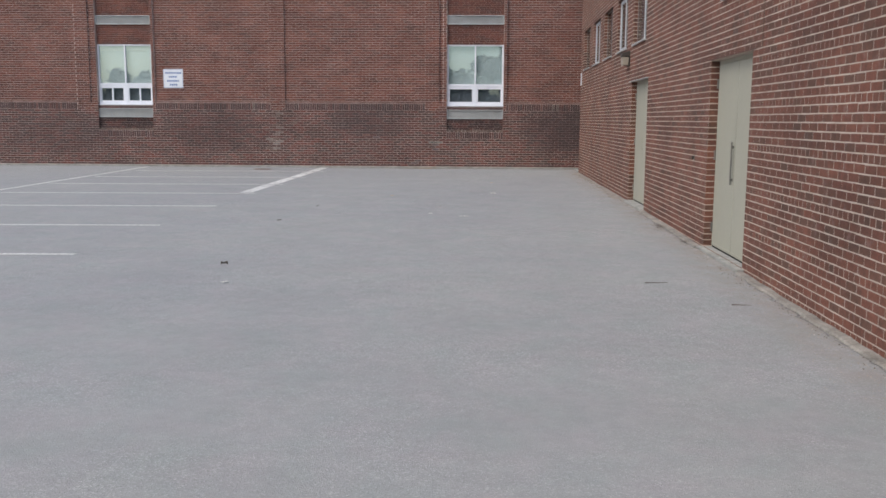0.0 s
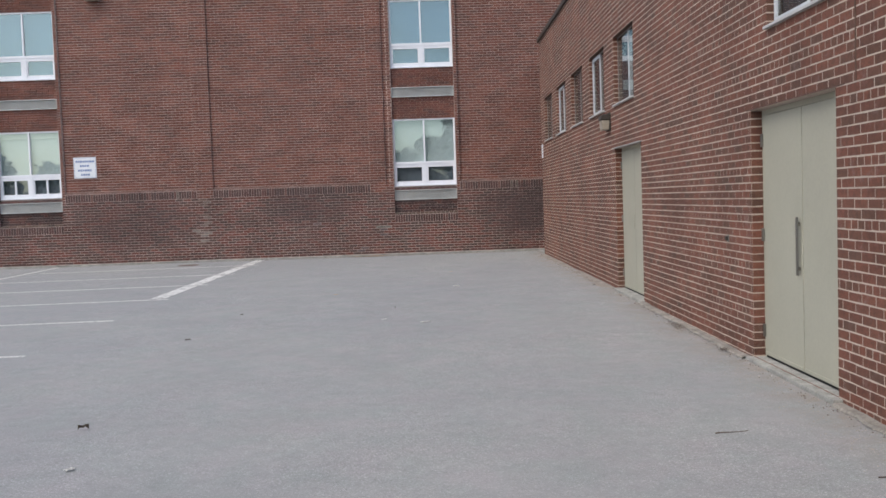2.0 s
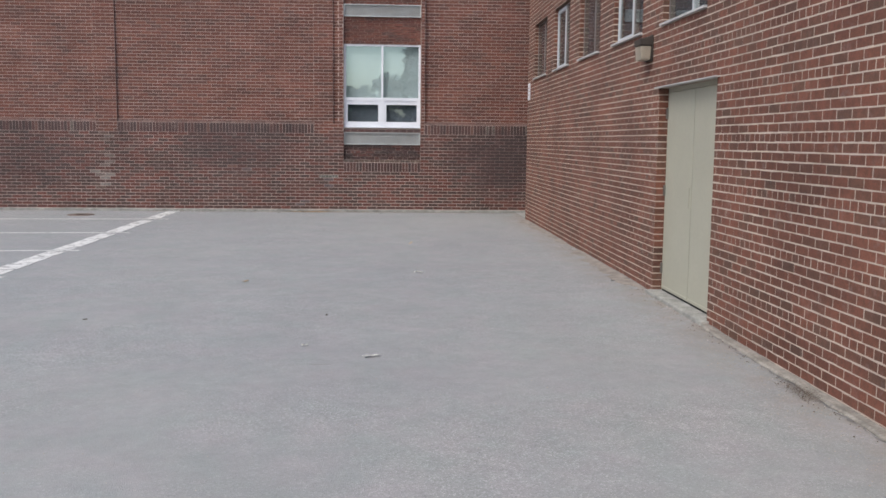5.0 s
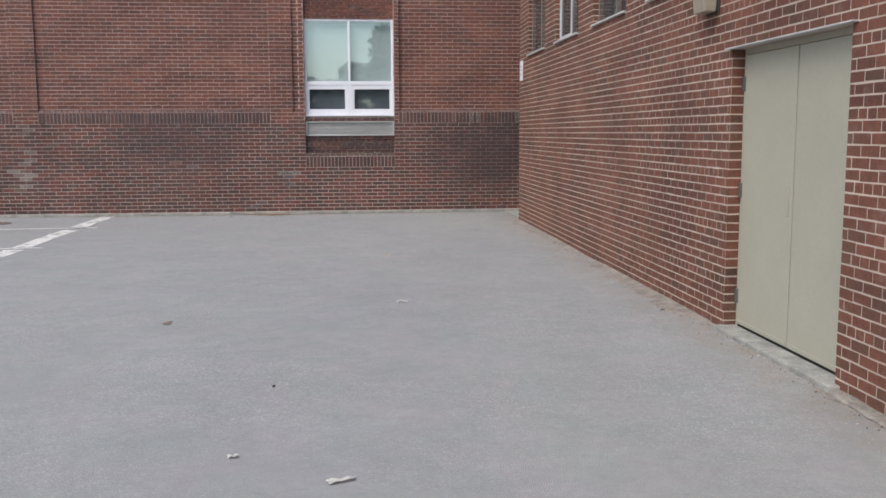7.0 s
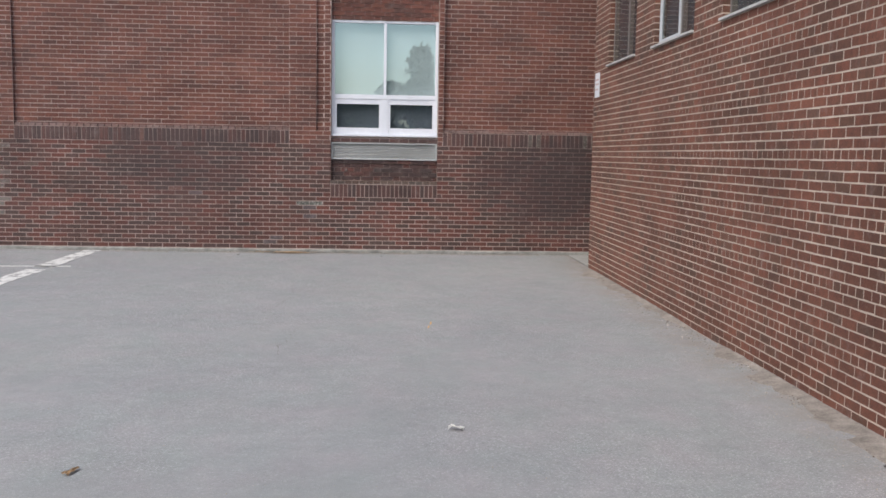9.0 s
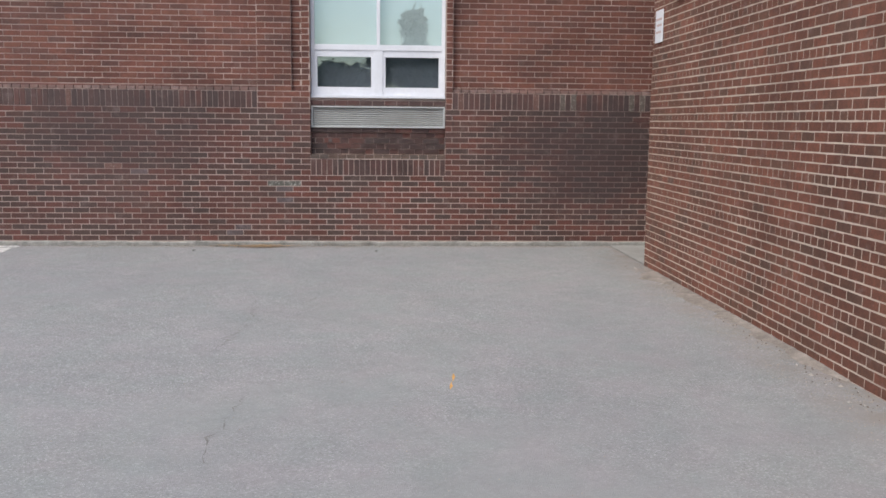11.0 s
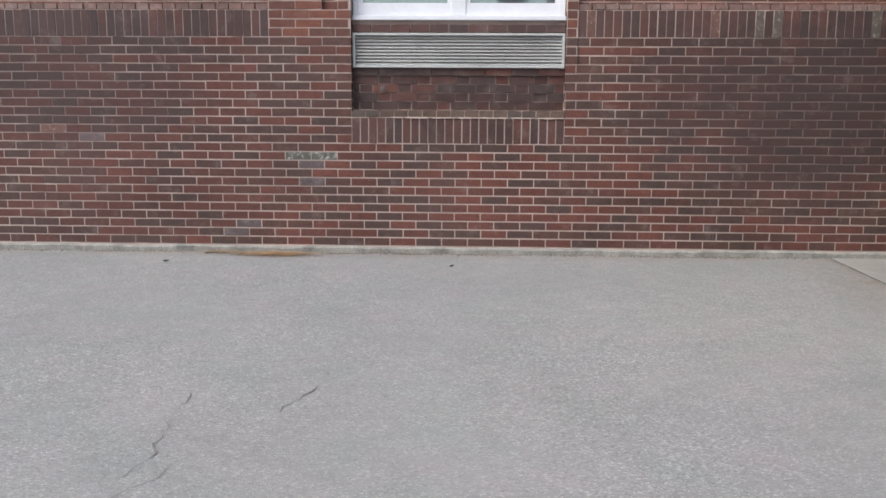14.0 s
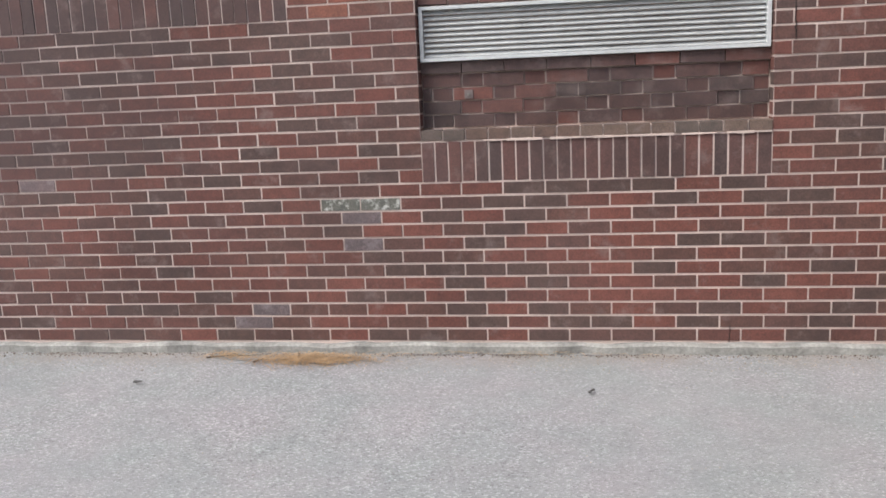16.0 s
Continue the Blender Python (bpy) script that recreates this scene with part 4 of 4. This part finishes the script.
for a, b in ((-26.5, -22.0), (-22.0, DOORS[0][0] - 0.1), (DOORS[0][1] + 0.1, -14.6), (-14.4, DOORS[1][0] - 0.1)):
    crack([(-0.098, a), (-0.104, (a + b) / 2), (-0.098, b)], 0.022)


def dirt_strip(y0, y1, width, label):
    """Packed dirt lying thinly against the wall's foot, with a ragged outer edge."""
    bm = bmesh.new()
    rows = []
    n = int((y1 - y0) / 0.07)
    w = width
    for k in range(n + 1):
        y = y0 + (y1 - y0) * k / n
        w = min(width * 1.5, max(width * 0.25, w + rng.normal(0, 0.035)))
        taper = min(1.0, 8 * k / n, 8 * (n - k) / n) + 0.05
        g = ground_z(y)
        row = []
        for f, h in ((0.0, 0.020), (0.25, 0.015), (0.6, 0.008), (1.0, -0.002)):
            row.append(bm.verts.new((-0.002 - w * taper * f, y, g + h * (0.6 + 0.4 * taper) + rng.normal(0, 0.0015) * (f < 1))))
        rows.append(row)
    for a, b in zip(rows, rows[1:]):
        for i in range(3):
            bm.faces.new((a[i], b[i], b[i + 1], a[i + 1]))
    bmesh.ops.recalc_face_normals(bm, faces=bm.faces[:])
    tagged(mesh_object("packed_dirt", bm, m_dirt), label, "dirt", kind="stuff")


dirt_strip(-6.2, WING_END - 0.03, 0.26, "brown packed dirt along the foot of the wing")
dirt_strip(-10.5, -6.9, 0.14, "thin brown dirt along the foot of the wing")


def drain_cover(x, y):
    bm = bmesh.new()
    bmesh.ops.create_cone(bm, cap_ends=True, segments=28, radius1=0.27, radius2=0.262, depth=0.012)
    for r in (0.20, 0.12):
        k = bmesh.ops.create_cone(bm, cap_ends=True, segments=24, radius1=r, radius2=r - 0.01, depth=0.018)
    ob = mesh_object("drain_cover", bm, plain("rusty_iron", (0.17, 0.125, 0.105), 0.85, 0.2, 0.3, 12, 60, 0.4))
    ob.location = (x, y, ground_z(y) + 0.004)
    tagged(ob, "round rusty iron drain cover in the asphalt", "drain cover")


drain_cover(-9.04, -1.2)


# ---- litter and plants ----
def scrap(name, x, y, size, mat, label, category, turn=0.0, curl=0.01):
    bm = bmesh.new()
    n = 4
    g = [[bm.verts.new(((i / n - 0.5) * size[0], (j / n - 0.5) * size[1] * (1 - 0.5 * i / n), 0.003 + curl * abs(math.sin(i * 1.3 + j)) + rng.uniform(0, curl * 0.5))) for j in range(n + 1)] for i in range(n + 1)]
    for i in range(n):
        for j in range(n):
            bm.faces.new((g[i][j], g[i + 1][j], g[i + 1][j + 1], g[i][j + 1]))
    bmesh.ops.solidify(bm, geom=bm.faces[:], thickness=0.0015)
    ob = mesh_object(name, bm, mat)
    ob.matrix_world = pose(x, y, ground_z(y) + 0.002, 0, 0, turn)
    return tagged(ob, label, category)


scrap("paper_scrap", -2.90, -13.50, (0.13, 0.05), m_paper, "crumpled white paper scrap on the asphalt", "litter", 20)
scrap("paper_scrap", -2.42, -9.34, (0.09, 0.05), m_paper, "torn white paper scrap on the asphalt", "litter", -25, 0.02)
scrap("paper_scrap", -3.42, -13.15, (0.05, 0.04), m_paper, "tiny white paper scrap on the asphalt", "litter", 10)
scrap("paper_scrap", -4.955, -19.09, (0.06, 0.05), m_paper, "small white paper scrap on the asphalt", "litter", 40)
scrap("leaf_scrap", -4.35, -10.02, (0.10, 0.04), m_straw, "pale yellow dry leaf scrap on the asphalt", "leaf", 70)
scrap("dead_leaf", -5.24, -18.13, (0.07, 0.04), m_twig, "dark curled dead leaf on the asphalt", "leaf", 15, 0.03)
scrap("dead_leaf", -5.56, -14.25, (0.06, 0.03), m_twig, "small dark dead leaf on the asphalt", "leaf", 40, 0.012)
scrap("dead_leaf", -3.33, -11.98, (0.03, 0.02), m_twig, "small dark dead leaf on the asphalt", "leaf", 75, 0.012)
scrap("dead_leaf", -0.24, -10.0, (0.035, 0.02), m_crack, "dark dead leaf near the foot of the brick wall", "leaf", 10, 0.015)
scrap("dead_leaf", -5.39, -12.17, (0.035, 0.02), m_twig, "tiny dark dead leaf on the asphalt", "leaf", 30, 0.01)
scrap("dead_leaf", -2.95, -0.62, (0.04, 0.02), m_crack, "small dark dead leaf on the asphalt", "leaf", 60, 0.012)
scrap("dead_leaf", -5.12, -0.55, (0.04, 0.022), m_crack, "small dark dead leaf on the asphalt", "leaf", 20, 0.012)


def twig(x, y, length, turn, r=0.006, label="thin dry twig lying on the asphalt"):
    bm = bmesh.new()
    rings = []
    for k in range(7):
        t = k / 6
        c = Vector((length * (t - 0.5), 0.03 * math.sin(t * 7) * length, r + 0.002))
        rr = r * (1 - 0.6 * t)
        rings.append([bm.verts.new(c + Vector((0, rr * math.cos(a), rr * math.sin(a)))) for a in (0, 1.57, 3.14, 4.71)])
    for a, b in zip(rings, rings[1:]):
        for i in range(4):
            bm.faces.new((a[i], b[i], b[(i + 1) % 4], a[(i + 1) % 4]))
    ob = mesh_object("twig", bm, m_twig)
    ob.matrix_world = pose(x, y, ground_z(y), 0, 0, turn)
    tagged(ob, label, "twig")


twig(-0.96, -18.8, 0.22, 8, 0.004)
twig(-0.44, -19.77, 0.16, -5, 0.004)
twig(-4.78, -0.10, 0.34, 12, 0.003)
twig(-4.62, -0.15, 0.14, 55, 0.004)


def straw_patch(x, y, rx, ry, count, label, mat=None):
    """A loose mat of dry blades, thin at its rim."""
    bm = bmesh.new()
    for _ in range(count):
        px, py = x + rng.normal(0, 0.45) * rx, y + rng.normal(0, 0.45) * ry
        if py > -0.045:
            py = -0.045 - rng.random() * 0.03
        a, ln = rng.normal(0.1, 0.9), rng.uniform(0.03, 0.12)
        d = Vector((math.cos(a), math.sin(a), 0))
        s = Vector((-d.y, d.x, 0)) * rng.uniform(0.0009, 0.002)
        p = Vector((px, py, ground_z(py) + rng.uniform(0.002, 0.016)))
        q = p + d * ln + Vector((0, 0, rng.uniform(-0.004, 0.010)))
        if q.y > -0.042:
            continue
        m = (p + q) / 2 + Vector((0, 0, 0.006))
        v = [bm.verts.new(c) for c in (p - s, p + s, m + s, m - s, q)]
        bm.faces.new((v[0], v[3], v[2], v[1]))
        bm.faces.new((v[3], v[4], v[2]))
    tagged(mesh_object("dry_grass", bm, mat or m_straw), label, "dry grass", kind="stuff")


straw_patch(-4.40, -0.165, 0.36, 0.11, 1100, "flattened patch of dry straw at the wall's foot")
straw_patch(-4.88, -0.09, 0.16, 0.06, 110, "sparse dry straw at the wall's foot")
straw_patch(-3.35, -0.06, 0.6, 0.03, 100, "sparse dry straw along the footing")


straw_patch(-0.13, -14.5, 0.10, 0.28, 160, "dark withered weeds in the seam of the kerb", m_twig)
straw_patch(-0.12, -16.0, 0.06, 0.16, 60, "dark withered weeds in the seam of the kerb", m_twig)


def grit(x0, x1, y0, y1, count, size, label, toward, mat=None):
    """Loose stones and crumbs, thicker towards the wall."""
    verts, faces = [], []
    for _ in range(count):
        t = abs(rng.normal(0, 0.4))
        if t > 1:
            continue
        x = x1 - t * (x1 - x0) if toward == "x" else rng.uniform(x0, x1)
        y = y1 - t * (y1 - y0) if toward == "y" else rng.uniform(y0, y1)
        r = size * rng.uniform(0.4, 1.3)
        g, k = ground_z(y), len(verts)
        a = rng.uniform(0, 6.28)
        for i in range(4):
            w = a + i * 1.5708
            verts.append((x + r * math.cos(w) * rng.uniform(0.7, 1.2), y + r * math.sin(w), g - 0.001))
        verts.append((x, y, g + r * rng.uniform(0.5, 1.0)))
        faces += [(k + i, k + (i + 1) % 4, k + 4) for i in range(4)]
    me = bpy.data.meshes.new("grit")
    me.from_pydata(verts, [], faces)
    me.materials.append(mat or m_grit)
    tagged(new("grit", me), label, "grit", kind="stuff")


grit(-0.26, -0.03, -24, WING_END, 1100, 0.0075, "dark crumbs and plant scraps along the wing's foot", "x", m_twig)
grit(-0.30, -0.03, -24, WING_END, 110, 0.007, "pale chips along the wing's foot", "x", m_chip)
grit(-0.42, -0.06, -9, WING_END, 34, 0.014, "broken lumps of grey mortar by the wing", "x", m_concrete)
grit(-8, 0, -0.13, -0.045, 1500, 0.006, "dark crumbs and plant scraps along the footing", "y", m_twig)
grit(-0.60, -0.04, -27, WING_END, 7000, 0.005, "crumbs and grit along the wing's foot", "x")
grit(-8, 0, -0.4, -0.035, 2600, 0.005, "crumbs and grit along the footing", "y")
grit(-7, -0.6, -16, -0.5, 1500, 0.0045, "loose stone chips on the asphalt", "")

orange = [(-2.465, -6.28), (-2.455, -6.22), (-2.45, -6.15), (-2.435, -6.10), (-2.43, -6.02), (-2.42, -5.95)]
ribbon("paint_mark", orange, [0.004, 0.018, 0.003, 0.003, 0.02, 0.004], m_orange, 0.003, "faint orange paint mark on the asphalt", "paint mark", "structure", 0.5)


# ---- trees across the lot, seen in the window glass ----
def tree(x, y, height, spread, conifer, seed):
    r = np.random.default_rng(seed)
    t = thing("tree", (x, y, 0), "tall dark conifer across the lot" if conifer else "broad leafy tree across the lot", "tree", group="trees across the lot")
    bm = bmesh.new()

    def limb(p, q, r0, r1):
        d = (q - p).normalized()
        u = d.orthogonal().normalized()
        v = d.cross(u)
        a = [bm.verts.new(p + (u * math.cos(k) + v * math.sin(k)) * r0) for k in np.linspace(0, 5.5, 7)]
        b = [bm.verts.new(q + (u * math.cos(k) + v * math.sin(k)) * r1) for k in np.linspace(0, 5.5, 7)]
        for i in range(7):
            bm.faces.new((a[i], a[(i + 1) % 7], b[(i + 1) % 7], b[i]))

    tips = []
    limb(Vector((0, 0, -0.1)), Vector((0.1, 0, height * 0.5)), height * 0.028, height * 0.016)
    limb(Vector((0.1, 0, height * 0.5)), Vector((0, 0.1, height * 0.95)), height * 0.016, height * 0.004)
    for k in range(26):
        z = height * r.uniform(0.15 if conifer else 0.10, 0.95)
        a = r.uniform(0, 6.28)
        reach = spread * ((1.02 - z / height) if conifer else math.sqrt(max(0.05, 1 - ((z / height - 0.5) / 0.56) ** 2))) * r.uniform(0.6, 1.05)
        q = Vector((reach * math.cos(a), reach * math.sin(a), z + (0 if conifer else 0.1 * height)))
        limb(Vector((0, 0, z - 0.05 * height)), q, height * 0.007, height * 0.002)
        tips += [Vector((0, 0, z)).lerp(q, f) for f in (0.45, 0.7, 0.9, 1.0)]
    part("trunk", bm, m_bark, t)
    verts, faces = [], []
    for p in tips:
        for _ in range(60):
            c = np.array(p) + r.normal(0, 0.055 * height if not conifer else 0.03 * height, 3)
            s = 0.22 if not conifer else 0.18
            d1, d2 = r.normal(0, s, 3), r.normal(0, s, 3)
            k = len(verts)
            verts += [tuple(c - d1), tuple(c + d2), tuple(c + d1), tuple(c - d2)]
            faces.append((k, k + 1, k + 2, k + 3))
    me = bpy.data.meshes.new("crown")
    me.from_pydata(verts, [], faces)
    me.materials.append(m_needle if conifer else m_leaf)
    c = new("crown", me)
    c.parent = t
    tagged(c, kind="stuff")


ROW = [(-0.3, -70, 11.6, 1.5, True)]
for k in range(17):
    ROW.append((-62 + 5.6 * k + 1.5 * math.sin(k * 2.3), -75 + 2.0 * math.sin(k * 1.7), 7.4 + 1.3 * math.sin(k * 1.1 + 0.6), 4.4, False))
for k, (x, y, h, sp, con) in enumerate(ROW):
    tree(x, y, h, sp, con, k + 3)
